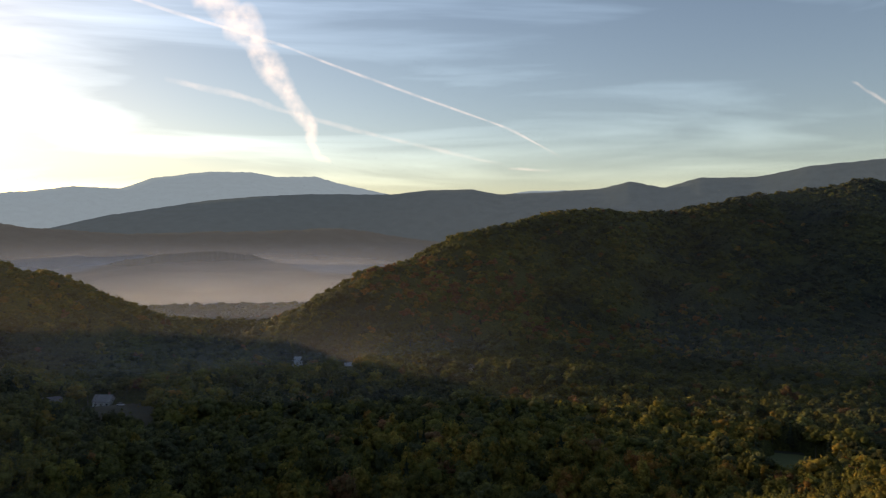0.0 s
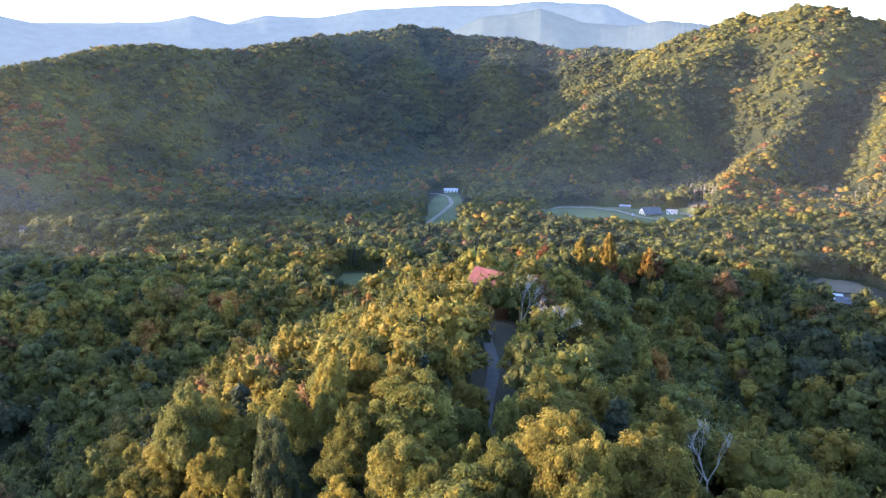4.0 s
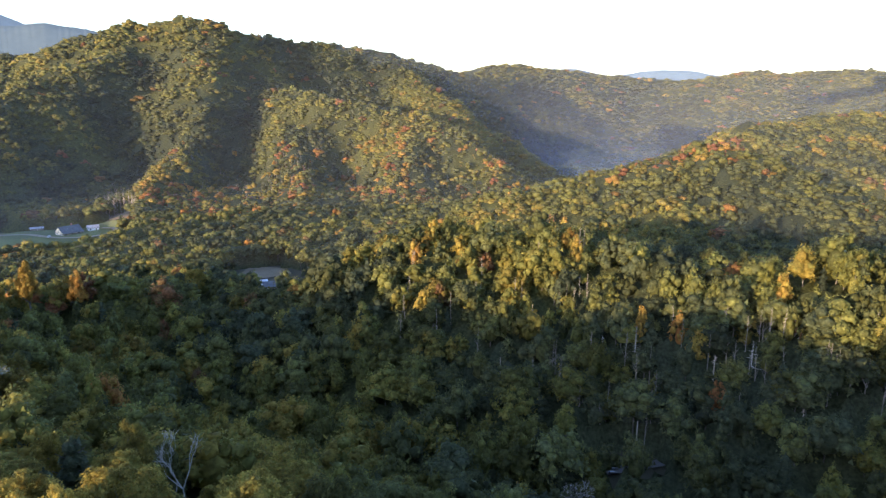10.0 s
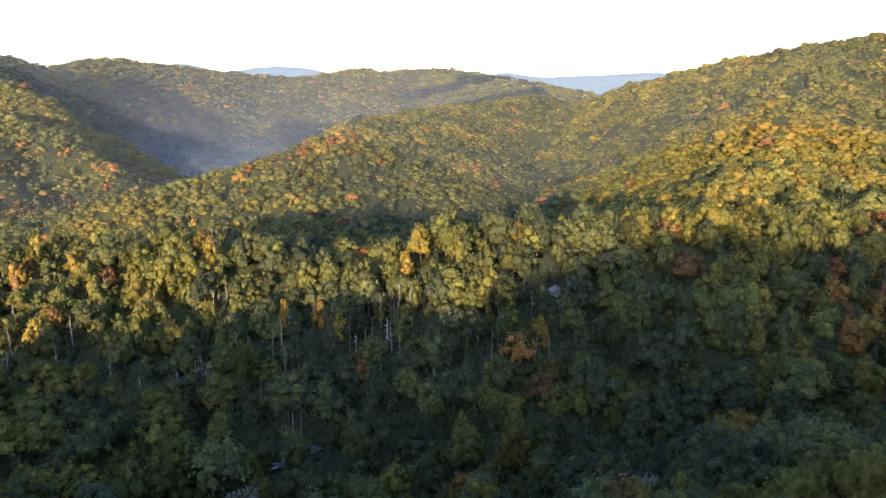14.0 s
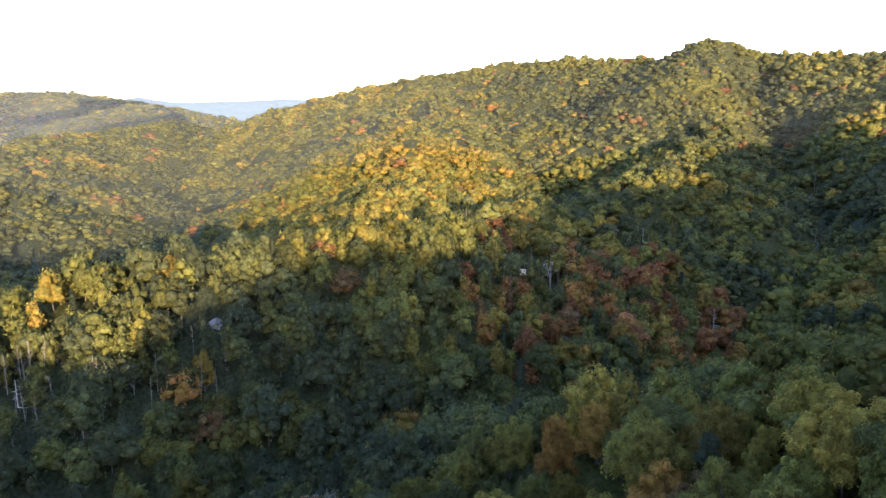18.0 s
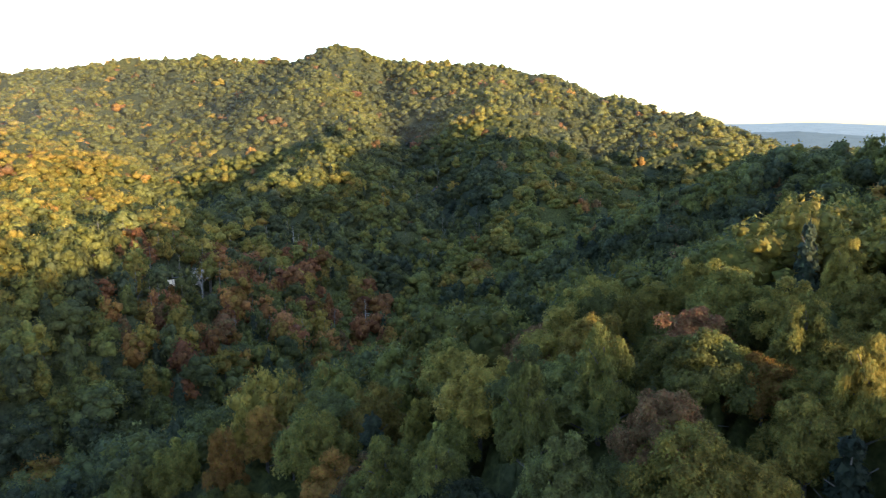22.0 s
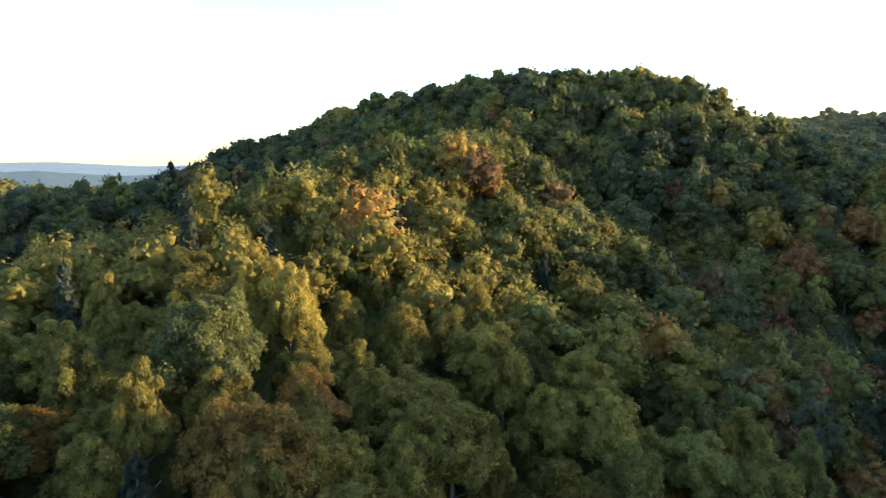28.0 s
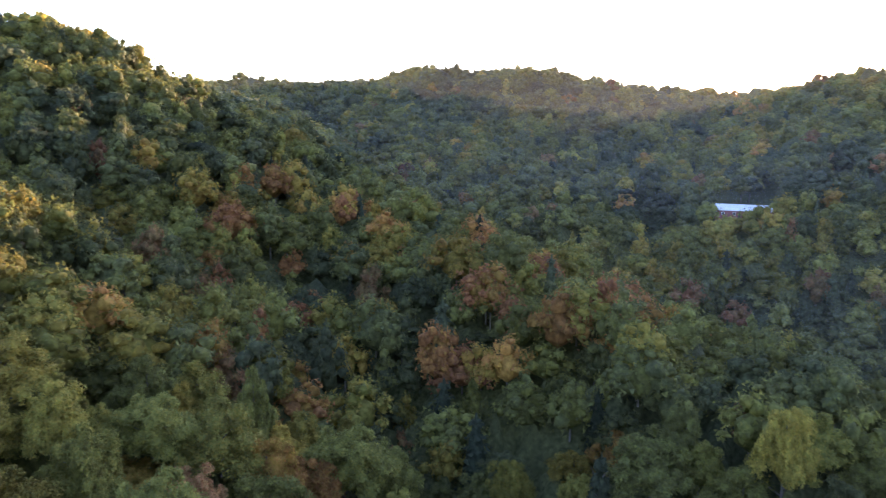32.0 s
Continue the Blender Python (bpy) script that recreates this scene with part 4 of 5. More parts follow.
haze_arc(1010, 10, -150, 300, 0.035, (0.54, 0.64, 0.87))
haze_arc(520, -110, -225, 260, 0.014, (0.66, 0.70, 0.80))
haze_arc(330, -225, -310, 230, 0.03, (0.68, 0.68, 0.76))
# haze towards the sun, also added in place of veiling glare
haze_arc(390, 62, -14, 150, 0.045, (0.74, 0.72, 0.70))


# ---- trails of aircraft in the sky ----
def trail_material():
    m, n, l = nodes_of("ice_cloud")
    out, em, tp, mx = (n.new("ShaderNode" + k) for k in ("OutputMaterial", "Emission", "BsdfTransparent", "MixShader"))
    # the ribbon glows by itself in place of sunlight scattered in the ice
    em.inputs["Color"].default_value, em.inputs["Strength"].default_value = (1.0, 0.98, 0.95, 1), 0.9
    at, co, ns, mu, rg = (n.new("ShaderNode" + k) for k in ("Attribute", "TexCoord", "TexNoise", "Math", "MapRange"))
    at.attribute_name = "veil"
    ns.inputs["Scale"].default_value, ns.inputs["Detail"].default_value = 0.012, 9
    rg.inputs["From Min"].default_value, rg.inputs["From Max"].default_value = 0.2, 0.7
    mu.operation, mu.use_clamp = "MULTIPLY", True
    l.new(co.outputs["Object"], ns.inputs["Vector"])
    l.new(ns.outputs["Fac"], rg.inputs["Value"])
    l.new(rg.outputs["Result"], mu.inputs[0])
    l.new(at.outputs["Fac"], mu.inputs[1])
    l.new(mu.outputs["Value"], mx.inputs["Fac"])
    l.new(tp.outputs["BSDF"], mx.inputs[1])
    l.new(em.outputs["Emission"], mx.inputs[2])
    l.new(mx.outputs["Shader"], out.inputs["Surface"])
    return m


M_ICE = trail_material()


def trail(label, way, width, thick, wob, seed):
    """A condensation trail along bearings and angles of sight, with soft ragged edges; width at each point in degrees."""
    g = np.random.default_rng(seed)
    n = 120
    t = np.linspace(0, 1, n)
    key = np.linspace(0, 1, len(way))
    az = np.interp(t, key, [p[0] for p in way])
    el = np.interp(t, key, [p[1] for p in way])
    k = np.hanning(15) / np.hanning(15).sum()
    az, el = (np.convolve(np.pad(q, 7, "edge"), k, "valid") for q in (az, el))
    w = np.interp(t, np.linspace(0, 1, len(width)), width) * (1 + 0.2 * np.convolve(g.normal(0, 1, n + 8), np.ones(9) / 4, "valid"))
    sway = wob * np.interp(t, np.linspace(0, 1, 16), g.normal(0, 1, 16))
    da, de = np.gradient(az), np.gradient(el)
    ln = np.hypot(da, de)
    v, dens = [], []
    for j in range(7):
        o = (j - 3) / 3 * w / 2 + sway
        a, e = np.radians(az - de / ln * o), np.radians(el + da / ln * o)
        v.append(np.stack([-np.sin(a) * np.cos(e), np.cos(a) * np.cos(e), np.sin(e)], 1) * 4750 + [0, 0, EYE])
        dens.append(thick * (1 - ((j - 3) / 3) ** 2) * np.clip(np.minimum(t, 1 - t) * 12, 0, 1))
    ob = grow("contrail", np.concatenate(v), sheet(7, n), M_ICE, smooth=True)
    at = ob.data.attributes.new("veil", "FLOAT", "POINT")
    at.data.foreach_set("value", np.concatenate(dens).astype(np.float32))
    return tagged(ob, label, "contrail", kind="structure")


trail("broad feathery white aircraft trail drifting apart", [(21, 21), (18.6, 18.3), (15.7, 16.1), (13.9, 13.3), (12.2, 10.7), (10.6, 8.6), (10.9, 7.6), (10, 6.6), (9, 6.1)], [3.6, 3.2, 3.0, 2.4, 1.8, 1.3, 0.9, 0.7, 0.4], 0.75, 0.1, 1)
trail("thin straight white aircraft trail across the sky", [(27, 18.2), (24.9, 17.5), (16.5, 15.8), (12.2, 14.8), (1.2, 11.2), (-5.4, 8.9), (-9.9, 6.4)], [0.35, 0.35, 0.3, 0.28, 0.26, 0.24, 0.15], 0.4, 0.02, 2)
trail("faint low aircraft trail fading towards the hills", [(22, 12), (16.1, 11.0), (12.2, 9.9), (4, 8.0), (-5.4, 6.0)], [0.5, 0.6, 0.5, 0.4, 0.25], 0.28, 0.03, 3)
trail("short bright aircraft trail with a curled end", [(-30.1, 11.2), (-31.2, 10.3), (-34.1, 8.0), (-34.9, 7.0), (-34.9, 6.4)], [0.2, 0.25, 0.4, 0.6, 0.7], 0.3, 0.05, 4)
trail("wide soft aircraft trail high in the blue", [(-35.5, 17.4), (-38.9, 16.3), (-44.8, 14.2), (-49.3, 12.4), (-52.3, 11.4)], [0.6, 0.8, 0.9, 0.8, 0.5], 0.22, 0.04, 5)

cloud = trail("small grey cloud low above the ridge", [(-5.2, 5.75), (-6.2, 5.72), (-7.4, 5.62), (-8.8, 5.5)], [0.15, 0.25, 0.25, 0.1], 0.35, 0.01, 6)
cloud.name = "cloud"
cloud["category"] = "cloud"


# ---- lanes, fields and yards ----
def drape(name, label, p, material, lift, category="field"):
    """A patch of open ground laid over the land."""
    px, py, a, w, l = p
    n, m = 14, 40
    t = np.linspace(0, 6.283, m + 1)[:-1]
    edge = 1 + 0.08 * np.sin(3 * t + w) + 0.06 * np.sin(5 * t + l)
    v = []
    for k in range(n):
        f = (k + 0.02) / (n - 1) * edge
        u, q = np.cos(t) * w * f, np.sin(t) * l * f
        x, y = px + u * math.cos(a) - q * math.sin(a), py + u * math.sin(a) + q * math.cos(a)
        v.append(np.stack([x, y, land(x, y) + lift], 1))
    return tagged(grow(name, np.concatenate(v), sheet(n, m, True), material, smooth=True), label, category, kind="structure")


def lane(name, label, way, width, material, lift):
    """A road along (bearing, distance) points, laid over the land."""
    p = np.array([spot(a, d) for a, d in way])
    k = np.concatenate([[0], np.cumsum(np.hypot(*np.diff(p, axis=0).T))])
    s = np.arange(0, k[-1], 2.5)
    x, y = np.interp(s, k, p[:, 0]), np.interp(s, k, p[:, 1])
    ker = np.hanning(9) / np.hanning(9).sum()
    x, y = (np.convolve(np.pad(q, 4, "edge"), ker, "valid") for q in (x, y))
    dx, dy = np.gradient(x), np.gradient(y)
    ln = np.hypot(dx, dy)
    v = []
    for j in range(5):
        o = (j - 2) / 4 * width
        xx, yy = x - dy / ln * o, y + dx / ln * o
        v.append(np.stack([xx, yy, land(x, y) + lift + 0.05 * (2 - abs(j - 2))], 1))
    return tagged(grow(name, np.concatenate(v), sheet(5, len(s))[:, ::-1], material, smooth=True), label, "road", kind="structure")


drape("field_1", "green valley meadow below the wooded hill", patch(-48.4, 600, 62, 30), M_GRASS, 0.5)
drape("field_10", "green meadow stretching towards the ridge wood", patch(-48, 552, 60, 32), M_GRASS, 0.35)
drape("field_2", "long green meadow beside the valley lane", patch(-43.5, 580, 50, 17), M_GRASS, 0.6)
drape("field_3", "shaded green paddock beside the lane", patch(-34.2, 590, 17, 84), M_GRASS, 0.5)
drape("field_4", "bare tan bank above the house yard", patch(-54.1, 640, 9, 20), M_DIRT, 0.7)
drape("field_5", "dark green pasture in the shaded hollow", patch(-66.4, 350, 17, 32), M_GRASS, 0.5)
drape("field_6", "brown earth bank above the pasture", patch(-64.4, 432, 15, 16), M_DIRT, 0.6)
drape("field_7", "bare tan bank behind the long barn", patch(-292.3, 352, 7, 5), M_DIRT, 0.5)
drape("field_9", "small green clearing by the valley lane", patch(-26.7, 380, 13, 14), M_GRASS, 0.4)
lane("road_1", "grey asphalt lane along the wooded ridge", [(-37.5, 118), (-37.9, 138), (-38.5, 162), (-38.3, 176), (-37.8, 190), (-37.5, 214)], 3.0, M_ASPHALT, 0.25)
lane("road_2", "pale gravel lane across the valley meadow", [(-32.6, 505), (-32.6, 540), (-33.8, 580), (-34.6, 615), (-34.4, 645), (-33.7, 662), (-32.5, 668)], 3.6, M_GRAVEL, 0.9)
lane("road_3", "pale gravel drive looping to the house", [(-41.5, 592), (-44, 612), (-46, 616), (-48, 612), (-49.6, 590), (-51.6, 583), (-53.5, 592), (-53.9, 604), (-52.6, 612)], 5.0, M_GRAVEL, 1.1)
lane("road_4", "shaded asphalt road through the hollow", [(-62.1, 225), (-66, 236), (-68.5, 250), (-71.9, 262), (-75.9, 262)], 4.6, M_ASPHALT, 0.3)
lane("road_5", "dark asphalt road under the trees", [(-85.7, 168), (-90.6, 172), (-95, 174), (-100.4, 178), (-107.3, 176)], 4.6, M_ASPHALT, 0.3)


# ---- buildings ----
M_LOG = paint("varnished_logs", (0.20, 0.085, 0.04), (0.28, 0.13, 0.06), 0.6, 0, 0.6, 0.4)
M_CREAM = paint("cream_siding", (0.66, 0.58, 0.44), (0.74, 0.66, 0.52), 0.7, 0, 0.5, 0.2)
M_WHITE = paint("white_siding", (0.72, 0.72, 0.70), (0.82, 0.82, 0.80), 0.6, 0, 0.5, 0.2)
M_BARN = paint("barn_red_boards", (0.17, 0.045, 0.05), (0.25, 0.075, 0.08), 0.8, 0, 0.6, 0.4)
M_BRICK = paint("weathered_brick", (0.24, 0.10, 0.075), (0.33, 0.16, 0.12), 0.9, 0, 0.9, 0.5)
M_RED_ROOF = paint("red_metal_roof", (0.085, 0.021, 0.027), (0.115, 0.031, 0.038), 0.8, 0.0, 0.5, 0.15)
M_TIN = paint("pale_tin_roof", (0.5, 0.52, 0.54), (0.62, 0.64, 0.66), 0.45, 0.3, 0.4, 0.2)
M_SLATE = paint("dark_shingles", (0.06, 0.065, 0.075), (0.11, 0.115, 0.125), 0.85, 0, 0.7, 0.4)
M_GREY_ROOF = paint("grey_shingles", (0.24, 0.22, 0.23), (0.33, 0.31, 0.31), 0.85, 0, 0.7, 0.4)
M_DECK = paint("grey_deck_boards", (0.19, 0.16, 0.13), (0.30, 0.26, 0.21), 0.85, 0, 0.8, 0.4)
M_TRIM = paint("white_trim", (0.74, 0.74, 0.72), (0.82, 0.82, 0.8), 0.5, 0, 1, 0.1)
M_PANE = paint("window_glass", (0.03, 0.035, 0.04), (0.05, 0.055, 0.06), 0.08, 0, 1, 0.0)
M_TYRE = paint("tyre_rubber", (0.02, 0.02, 0.02), (0.035, 0.035, 0.035), 0.9, 0, 3, 0.2)
M_CAR_WHITE = paint("white_car_paint", (0.72, 0.72, 0.72), (0.8, 0.8, 0.8), 0.25, 0, 1, 0.02)
M_CAR_SILVER = paint("silver_car_paint", (0.42, 0.43, 0.45), (0.5, 0.51, 0.53), 0.25, 0.6, 1, 0.02)


def box(bm, x0, y0, z0, x1, y1, z1, bevel=0.0):
    r = bmesh.ops.create_cube(bm, size=1, matrix=Matrix.LocRotScale(((x0 + x1) / 2, (y0 + y1) / 2, (z0 + z1) / 2), None, (x1 - x0, y1 - y0, z1 - z0)))
    if bevel:
        e = list({e for v in r["verts"] for e in v.link_edges})
        bmesh.ops.bevel(bm, geom=e, offset=bevel, segments=1, affect="EDGES")


def gable(bm, x0, x1, y0, y1, z0, z1, zr):
    """A wall block with pointed ends on x0 and x1, its ridge along x."""
    ym = (y0 + y1) / 2
    a = [bm.verts.new(p) for p in ((x0, y0, z0), (x0, y1, z0), (x0, y1, z1), (x0, ym, zr), (x0, y0, z1))]
    b = [bm.verts.new(p) for p in ((x1, y0, z0), (x1, y1, z0), (x1, y1, z1), (x1, ym, zr), (x1, y0, z1))]
    bm.faces.new(a[::-1])
    bm.faces.new(b)
    for k in range(5):
        bm.faces.new((a[k], a[(k + 1) % 5], b[(k + 1) % 5], b[k]))


def roof_side(parent, x0, x1, y_eave, y_ridge, z_eave, z_ridge, material, seams=0):
    """One slope of a roof, a slab 0.16 m thick that overhangs, with raised seams."""
    d = Vector((0, y_ridge - y_eave, z_ridge - z_eave))
    n = Vector((0, -d.z, d.y)) if d.y > 0 else Vector((0, d.z, -d.y))
    n = n.normalized() * 0.16
    lo = Vector((0, y_eave, z_eave)) - d.normalized() * 0.5
    hi = Vector((0, y_ridge, z_ridge))
    bm = bmesh.new()
    v = [bm.verts.new(Vector((x, 0, 0)) + p + q) for x in (x0 - 0.5, x1 + 0.5) for p in (lo, hi) for q in (Vector(), n)]
    for f in ((0, 1, 3, 2), (4, 6, 7, 5), (0, 4, 5, 1), (2, 3, 7, 6), (1, 5, 7, 3), (0, 2, 6, 4)):
        bm.faces.new([v[k] for k in f])
    bmesh.ops.recalc_face_normals(bm, faces=bm.faces)
    slope = part("roof_slope", bm, material, parent)
    for k in range(seams):
        x = x0 + (k + 0.5) * (x1 - x0) / seams
        bm = bmesh.new()
        w = [bm.verts.new(Vector((x + s, 0, 0)) + p + n * q) for s in (-0.04, 0.04) for p in (lo, hi) for q in (1, 1.4)]
        for f in ((0, 1, 3, 2), (4, 6, 7, 5), (0, 4, 5, 1), (2, 3, 7, 6), (1, 5, 7, 3)):
            bm.faces.new([w[i] for i in f])
        bmesh.ops.recalc_face_normals(bm, faces=bm.faces)
        part("seam", bm, material, slope)
    return slope


def opening(parent, name, x, y, z, w, h, face):
    """A framed window or door on a wall that faces along x or y."""
    bm = bmesh.new()
    t = 0.1
    for u0, u1, z0, z1 in ((-w / 2 - t, -w / 2, z, z + h), (w / 2, w / 2 + t, z, z + h), (-w / 2 - t, w / 2 + t, z - t, z), (-w / 2 - t, w / 2 + t, z + h, z + h + t)):
        if face in ("y-", "y+"):
            box(bm, x + u0, y - 0.07, z0, x + u1, y + 0.07, z1)
        else:
            box(bm, x - 0.07, y + u0, z0, x + 0.07, y + u1, z1)
    fr = part(name, bm, M_TRIM, parent)
    bm = bmesh.new()
    if face in ("y-", "y+"):
        box(bm, x - w / 2, y - 0.03, z, x + w / 2, y + 0.03, z + h)
    else:
        box(bm, x - 0.03, y - w / 2, z, x + 0.03, y + w / 2, z + h)
    part("pane" if name == "window" else "door_leaf", bm, M_PANE if name == "window" else M_DECK, fr)


def house(name, label, az, d, turn, length, depth, wall_h, ridge_h, m_wall, m_roof, seams=0, porch=None, chimney=False, category="house", sink=0.4, windows=3, raise_by=0.0):
    """A gabled building with its ridge along its length; turn is the bearing its ridge points to."""
    x, y = spot(az, d)
    h = new(name)
    z = float(land(np.array([x]), np.array([y]))[0]) + raise_by
    h.matrix_world = pose(x, y, z - sink, 0, 0, turn)
    L, D = length / 2, depth / 2
    bm = bmesh.new()
    gable(bm, -L, L, -D, D, -1.5 - raise_by, wall_h, ridge_h - 0.1)
    part("wall", bm, m_wall, h)
    roof_side(h, -L, L, -D, 0, wall_h, ridge_h, m_roof, seams)
    roof_side(h, -L, L, D, 0, wall_h, ridge_h, m_roof, seams)
    for k in range(windows):
        wx = -L + (k + 0.5) * length / windows
        for side in (-1, 1):
            opening(h, "door" if (k == windows // 2 and side < 0) else "window", wx, side * D, 0.15 if (k == windows // 2 and side < 0) else 1.0, 1.0, 2.0 if (k == windows // 2 and side < 0) else 1.2, "y-")
            if wall_h > 4.6:
                opening(h, "window", wx, side * D, 3.5, 1.0, 1.2, "y-")
    for sx in (-1, 1):
        for wy in ((-D * 0.5, D * 0.5) if depth > 5 else (0,)):
            opening(h, "window", sx * L, wy, 1.0, 1.0, 1.3, "x")
        if ridge_h > 6:
            opening(h, "window", sx * L, 0, wall_h - 0.7, 1.1, 1.2, "x")
    if porch:
        p = porch
        bm = bmesh.new()
        box(bm, -L, -D - p, -0.1, L, -D, 0.1)
        part("porch_deck", bm, M_DECK, h)
        for k in range(4):
            px = -L + 0.2 + k * (length - 0.4) / 3
            bm = bmesh.new()
            box(bm, px - 0.08, -D - p, 0.1, px + 0.08, -D - p + 0.16, 2.4)
            part("porch_post", bm, M_DECK, h)
        roof_side(h, -L, L, -D - p, -D, 2.4, 3.3, m_roof)
    if chimney:
        bm = bmesh.new()
        box(bm, L * 0.4, D * 0.25, wall_h, L * 0.4 + 0.9, D * 0.25 + 0.9, ridge_h + 1.2, 0.04)
        part("chimney", bm, M_BRICK, h)
    return tagged(h, label, category)


cabin = house("log_cabin", "tall log cabin with a dusty red metal roof on the ridge", -37.8, 222, -78, 10.5, 8.5, 5.6, 10.0, M_LOG, M_RED_ROOF, 12, None, False, raise_by=6.5)
bm = bmesh.new()
gable(bm, -3.6, 0.6, -7.6, -4.1, -1.5, 2.6, 4.4)
part("porch_wing", bm, M_LOG, cabin, "varnished log porch wing")
roof_side(cabin, -3.6, 0.6, -7.9, -5.85, 2.6, 4.5, M_RED_ROOF, 5)
roof_side(cabin, -3.6, 0.6, -3.8, -5.85, 2.6, 4.5, M_RED_ROOF, 5)
bm = bmesh.new()
box(bm, 4.8, -4, 2.4, 8.0, 4, 2.6)
for k in range(9):
    box(bm, 7.9, -4 + k, 2.6, 8.0, -3.9 + k, 3.6)
box(bm, 7.88, -4, 3.6, 8.02, 4.1, 3.7)
part("balcony", bm, M_DECK, cabin, "grey wooden balcony with railing")
house("small_cabin", "small log outbuilding with a purple-red metal roof", -33, 226, -20, 7, 5.5, 3.2, 5.6, M_LOG, M_RED_ROOF, 8, raise_by=4)
house("pale_roofed_house", "low house with a pale sunlit tin roof among trees", -40.7, 298, -60, 9, 6, 3, 5, M_CREAM, M_TIN, 8, raise_by=5)
house("white_cottage", "small white cottage half hidden under trees", -45.1, 164, -50, 8, 6, 2.8, 4.6, M_WHITE, M_GREY_ROOF, 0)
cream = house("cream_farmhouse", "cream house with a dark shingle roof in the meadow", -50.6, 606, -20, 16, 9, 3.4, 7.0, M_CREAM, M_SLATE, 0, 2.2, True)
house("white_garage", "white garage beside the cream house", -52.2, 612, -45, 8, 6, 2.8, 4.6, M_WHITE, M_GREY_ROOF, 0, windows=2, category="garage")
house("field_shed", "low open shed with a pale roof at the wood's edge", -48.6, 632, -45, 9, 4, 2.4, 3.2, M_DECK, M_TIN, 6, windows=1, category="shed")
house("mobile_home", "white mobile home at the edge of the paddock", -34.5, 676, -38, 13, 5, 3.2, 4.3, M_WHITE, M_TIN, 6, windows=4)
house("hollow_house", "low grey house in the shaded hollow pasture", -65.2, 392, -62, 12, 6, 2.7, 4.2, M_DECK, M_SLATE, 0, 2.0)
house("pale_shed", "small shed with a bright tin roof by the pasture", -64.3, 402, -55, 4.5, 3.5, 2.3, 3.2, M_WHITE, M_TIN, 4, windows=1, category="shed")
house("brick_cabin", "tall narrow brick-red cabin among the trees", -106.9, 226, 160, 5, 5.5, 4.2, 6.6, M_BRICK, M_GREY_ROOF, 0, windows=2, raise_by=-0.5)
house("wood_cottage", "low brown cottage with a grey roof in the wood", -118.5, 228, 150, 8, 6, 2.6, 4.2, M_DECK, M_GREY_ROOF, 0, windows=3, raise_by=-1.0)
house("hollow_cottage", "small house with a dark grey gabled roof in the hollow", -164.8, 470, 110, 9, 6, 3.2, 5.8, M_DECK, M_SLATE, 0, chimney=True, raise_by=-0.5)
house("long_barn", "long dark red barn with a pale metal roof", -289.7, 338, 78, 23, 10, 3.2, 5.4, M_BARN, M_TIN, 16, windows=5, category="barn", raise_by=1.5)
house("blue_roofed_house", "house with a blue-grey gabled roof in the valley", 25.9, 468, 0, 10, 8, 3.2, 6.6, M_WHITE, M_GREY_ROOF, 0, chimney=True)
house("low_valley_house", "low house with a light roof in the shaded valley", 29.4, 462, 35, 12, 7, 2.8, 5.2, M_CREAM, M_GREY_ROOF)
house("white_gable_house", "small white-gabled house among valley trees", 11.8, 566, 10, 8, 6, 3, 6, M_WHITE, M_TIN, 6, raise_by=2)
house("lane_house", "white house with a steep roof among valley trees", -2.3, 552, -30, 9, 7, 4.6, 7.8, M_WHITE, M_GREY_ROOF, 0, chimney=True, raise_by=2)
house("tin_roofed_house", "low house with a tin roof among valley trees", 7.7, 552, 20, 9, 6, 2.8, 5, M_CREAM, M_TIN, 8, raise_by=2)

# an open timber shelter with a pale wall
shelter = new("timber_shelter")
sx, sy = spot(-144.4, 300)
shelter.matrix_world = pose(sx, sy, float(land(np.array([sx]), np.array([sy]))[0]) + 0.6, 0, 0, 39)
for k in range(5):
    bm = bmesh.new()
    box(bm, -8 + k * 3.6, -3.1, -1.5, -7.75 + k * 3.6, -2.85, 2.6)
    part("post", bm, M_DECK, shelter)
bm = bmesh.new()
box(bm, -8.2, -3.3, -0.1, 7, 3, 0.15)
part("deck", bm, M_DECK, shelter)
bm = bmesh.new()
box(bm, 2.2, 2.6, 0.15, 6.8, 2.85, 2.9)
part("wall", bm, M_CREAM, shelter, "pale boarded wall")
roof_side(shelter, -8, 7, -3.1, 2.8, 2.6, 3.6, M_SLATE)
tagged(shelter, "open timber shelter with a pale wall in the wood", "shelter")


# ---- parked vehicles ----
def parked_car(label, az, d, turn, material, lift=0.5):
    x, y = spot(az, d)
    car = new("parked_car")
    car.matrix_world = pose(x, y, float(land(np.array([x]), np.array([y]))[0]) + lift, 0, 0, turn)
    bm = bmesh.new()
    box(bm, -2.2, -0.88, 0.35, 2.2, 0.88, 0.95, 0.12)
    part("body", bm, material, car)
    bm = bmesh.new()
    box(bm, -1.6, -0.8, 0.95, 0.9, 0.8, 1.5, 0.2)
    part("cabin", bm, M_PANE, car, "dark glazed cabin")
    bm = bmesh.new()
    box(bm, -1.3, -0.74, 1.48, 0.6, 0.74, 1.55, 0.02)
    part("roof", bm, material, car)
    for wx in (-1.35, 1.35):
        for wy in (-0.85, 0.85):
            bm = bmesh.new()
            bmesh.ops.create_cone(bm, cap_ends=True, segments=14, radius1=0.34, radius2=0.34, depth=0.22, matrix=pose(wx, wy, 0.34, 90))
            part("wheel", bm, M_TYRE, car)
    return tagged(car, label, "car", group="parked cars")


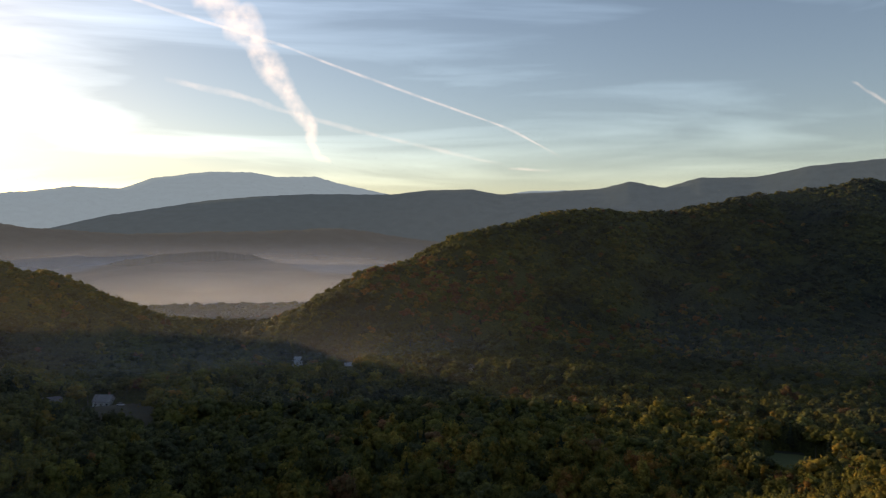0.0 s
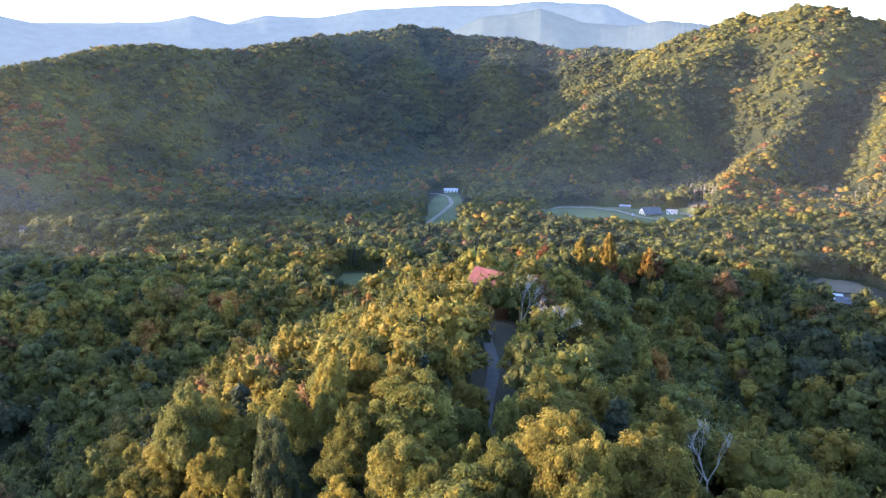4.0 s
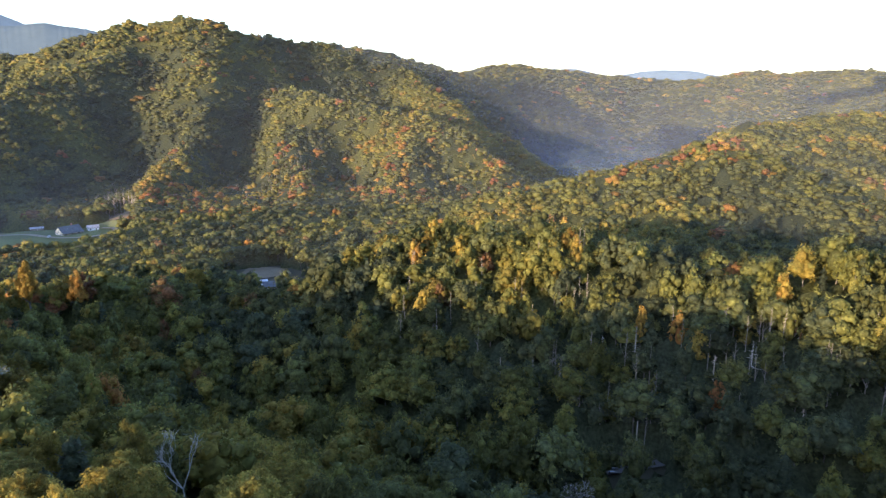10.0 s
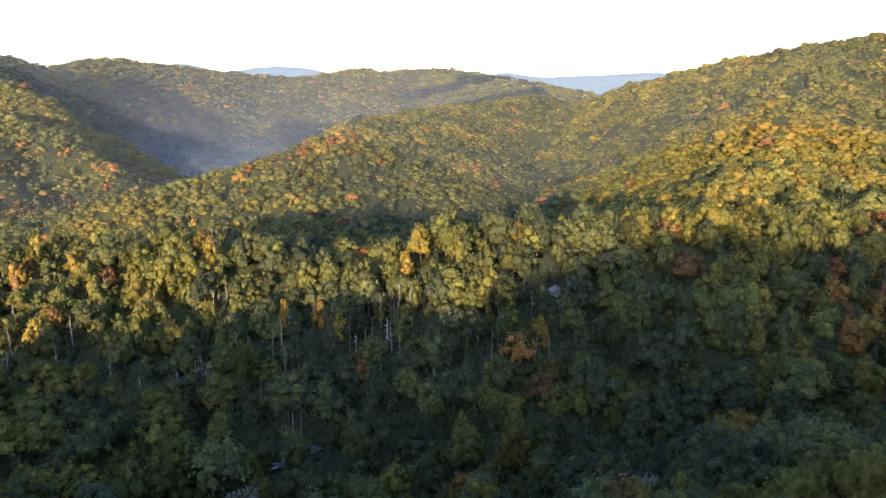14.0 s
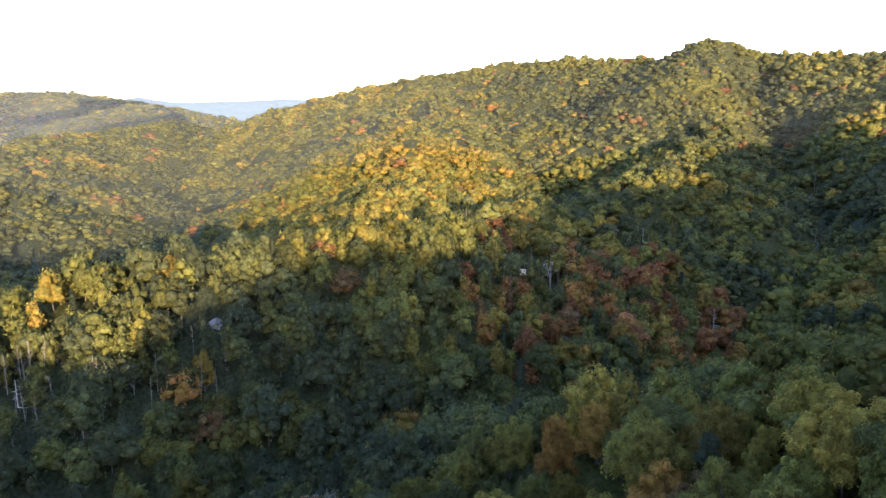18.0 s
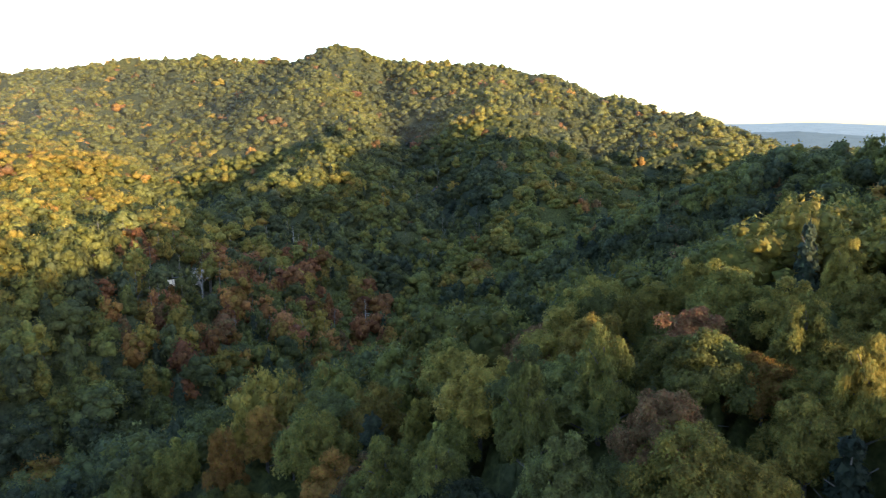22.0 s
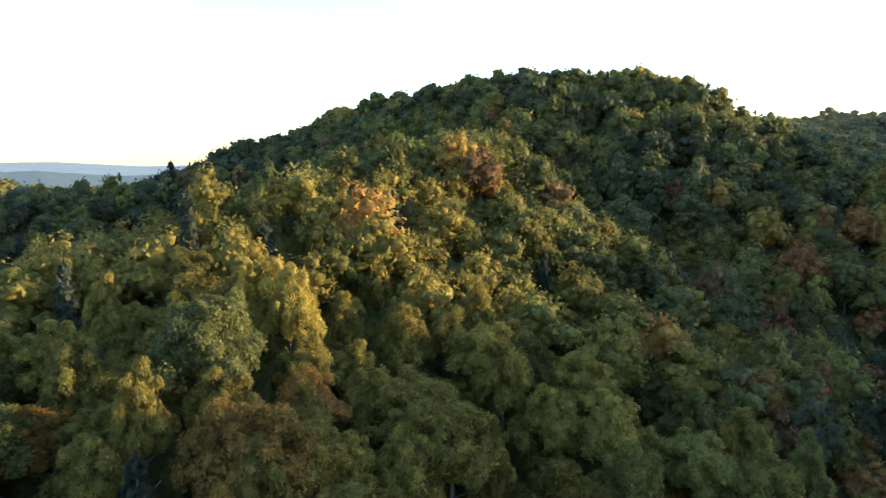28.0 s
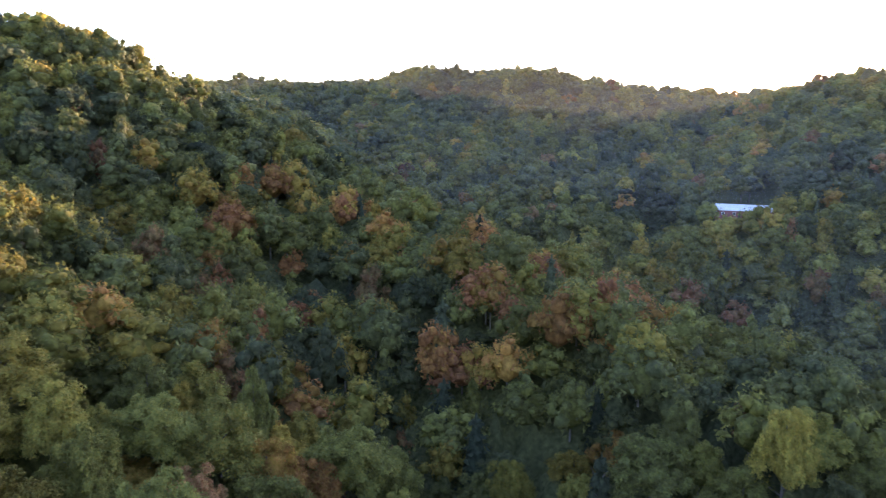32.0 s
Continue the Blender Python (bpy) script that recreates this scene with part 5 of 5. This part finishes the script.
parked_car("silver car parked on the ridge lane", -37.8, 192, 40, M_CAR_SILVER, 0.3)
parked_car("white car on the road through the hollow", -68.3, 249, 25, M_CAR_WHITE, 0.4)
parked_car("white car on the gravel drive by the house", -49.3, 594, 30, M_CAR_WHITE, 0.9)
parked_car("white pickup-sized car in the valley yard", 24.8, 440, 5, M_CAR_WHITE, 0.3)
parked_car("white car beside the long barn", -287.5, 330, 80, M_CAR_WHITE, 0.5)
parked_car("pale car parked under trees by the dark road", -94.1, 173, 10, M_CAR_SILVER, 0.4)
parked_car("pale car parked behind another by the dark road", -96.1, 175, 10, M_CAR_WHITE, 0.4)


# ---- bare and dead trees ----
def bare_tree(label, az, d, height, spread, seed, material, lean=0.0):
    """A leafless tree: a trunk that forks again and again into tapering limbs."""
    g = random.Random(seed)
    x, y = spot(az, d)
    tree = new("bare_tree")
    tree.location = (x, y, float(land(np.array([x]), np.array([y]))[0]) - 0.5)
    trunk, twigs = bmesh.new(), bmesh.new()

    def fork(p, way, length, r, depth):
        q = p + way * length
        limb(trunk if depth >= 4 else twigs, p, q, r, r * 0.68, 6 if depth >= 4 else 3)
        if depth == 0:
            return
        for _ in range(3 if depth in (2, 3, 5) else 2):
            turn = Vector((g.gauss(0, 1), g.gauss(0, 1), g.gauss(0.15, 0.5))).normalized()
            fork(q, (way + turn * spread * g.uniform(0.5, 1)).normalized(), length * g.uniform(0.6, 0.85), max(r * 0.64, 0.028), depth - 1)

    fork(Vector((0, 0, 0)), Vector((lean, 0, 1)).normalized(), height * 0.29, height * 0.012, 6)
    part("trunk", trunk, material, tree)
    part("branches", twigs, material, tree)
    return tagged(tree, label, "tree", group="bare trees")


def snag(label, az, d, height, seed):
    """A dead conifer: a bleached mast with short broken side branches."""
    g = random.Random(seed)
    x, y = spot(az, d)
    tree = new("dead_snag")
    tree.location = (x, y, float(land(np.array([x]), np.array([y]))[0]) - 0.5)
    bm = bmesh.new()
    limb(bm, (0, 0, 0), (g.uniform(-0.5, 0.5), 0, height), 0.28, 0.05)
    part("trunk", bm, M_PALE, tree)
    bm = bmesh.new()
    for k in range(34):
        z = height * g.uniform(0.35, 0.98)
        a, r = g.uniform(0, 6.283), (height * 1.08 - z) * g.uniform(0.12, 0.34)
        limb(bm, (0, 0, z), (math.cos(a) * r, math.sin(a) * r, z + g.uniform(-0.5, 0.4)), 0.06, 0.02, 4)
    part("branches", bm, M_PALE, tree)
    return tagged(tree, label, "tree", group="dead trees")


bare_tree("tall leafless tree with pale grey branches on the ridge", -40.7, 192, 21, 0.55, 1, M_PALE)
bare_tree("leafless tree with fine pale branches beside the lane", -43, 178, 17, 0.6, 2, M_PALE)
bare_tree("dead white tree with a few twisted limbs", -57.2, 106, 21, 0.8, 3, M_PALE)
bare_tree("bare brown-grey tree among the near crowns", -65.6, 122, 16, 0.8, 4, M_BARK)
bare_tree("leafless tree leaning above the dark road", -90.5, 150, 18, 0.75, 5, M_PALE)
bare_tree("small dead tree with crooked white limbs", -126.2, 128, 15, 0.8, 6, M_PALE)
bare_tree("half-bare tree beside the timber shelter", -146.0, 290, 16, 0.6, 7, M_PALE)
snag("bleached dead conifer standing above red trees", -153.2, 350, 20, 1)
snag("slim dead conifer in the shaded wood", -159, 300, 21, 2)
snag("pale dead trunk with short branches", -95.4, 208, 18, 3)
snag("pale dead trunk in the dark slope wood", -92.7, 205, 18, 4)
snag("grey dead trunk near the lane", -101.6, 196, 15, 5)
snag("grey dead trunk with a thin top", -104.3, 198, 17, 6)
snag("dead pine mast among yellow crowns", -210.6, 118, 15, 7)
snag("bleached dead trunk on the near spur", -76.4, 262, 15, 8)

# ---- power line over the hollow ----
line = new("power_line")
ends = [(-84.2, 205), (-96, 172), (-108.3, 185)]
tops = []
for az, d in ends:
    x, y = spot(az, d)
    z = float(land(np.array([x]), np.array([y]))[0])
    bm = bmesh.new()
    limb(bm, (x, y, z - 1), (x, y, z + 15), 0.17, 0.11, 8)
    part("pole", bm, M_DECK, line)
    bm = bmesh.new()
    box(bm, -1.1, -0.06, -0.08, 1.1, 0.06, 0.08)
    bm.transform(pose(x, y, z + 14.2, 0, 0, az + 90))
    part("crossarm", bm, M_DECK, line)
    tops.append(Vector((x, y, z + 14.4)))
for side in (-1.0, 0.0, 1.0):
    for p, q in zip(tops, tops[1:]):
        off = (q - p).cross(Vector((0, 0, 1))).normalized() * side
        bm = bmesh.new()
        pts = [p.lerp(q, k / 12) + off - Vector((0, 0, 6.0 * (k / 12) * (1 - k / 12))) for k in range(13)]
        for u, v in zip(pts, pts[1:]):
            limb(bm, u, v, 0.03, 0.03, 4)
        part("wire", bm, M_TYRE, line)
tagged(line, "power line on wooden poles sagging over the hollow", "power line")
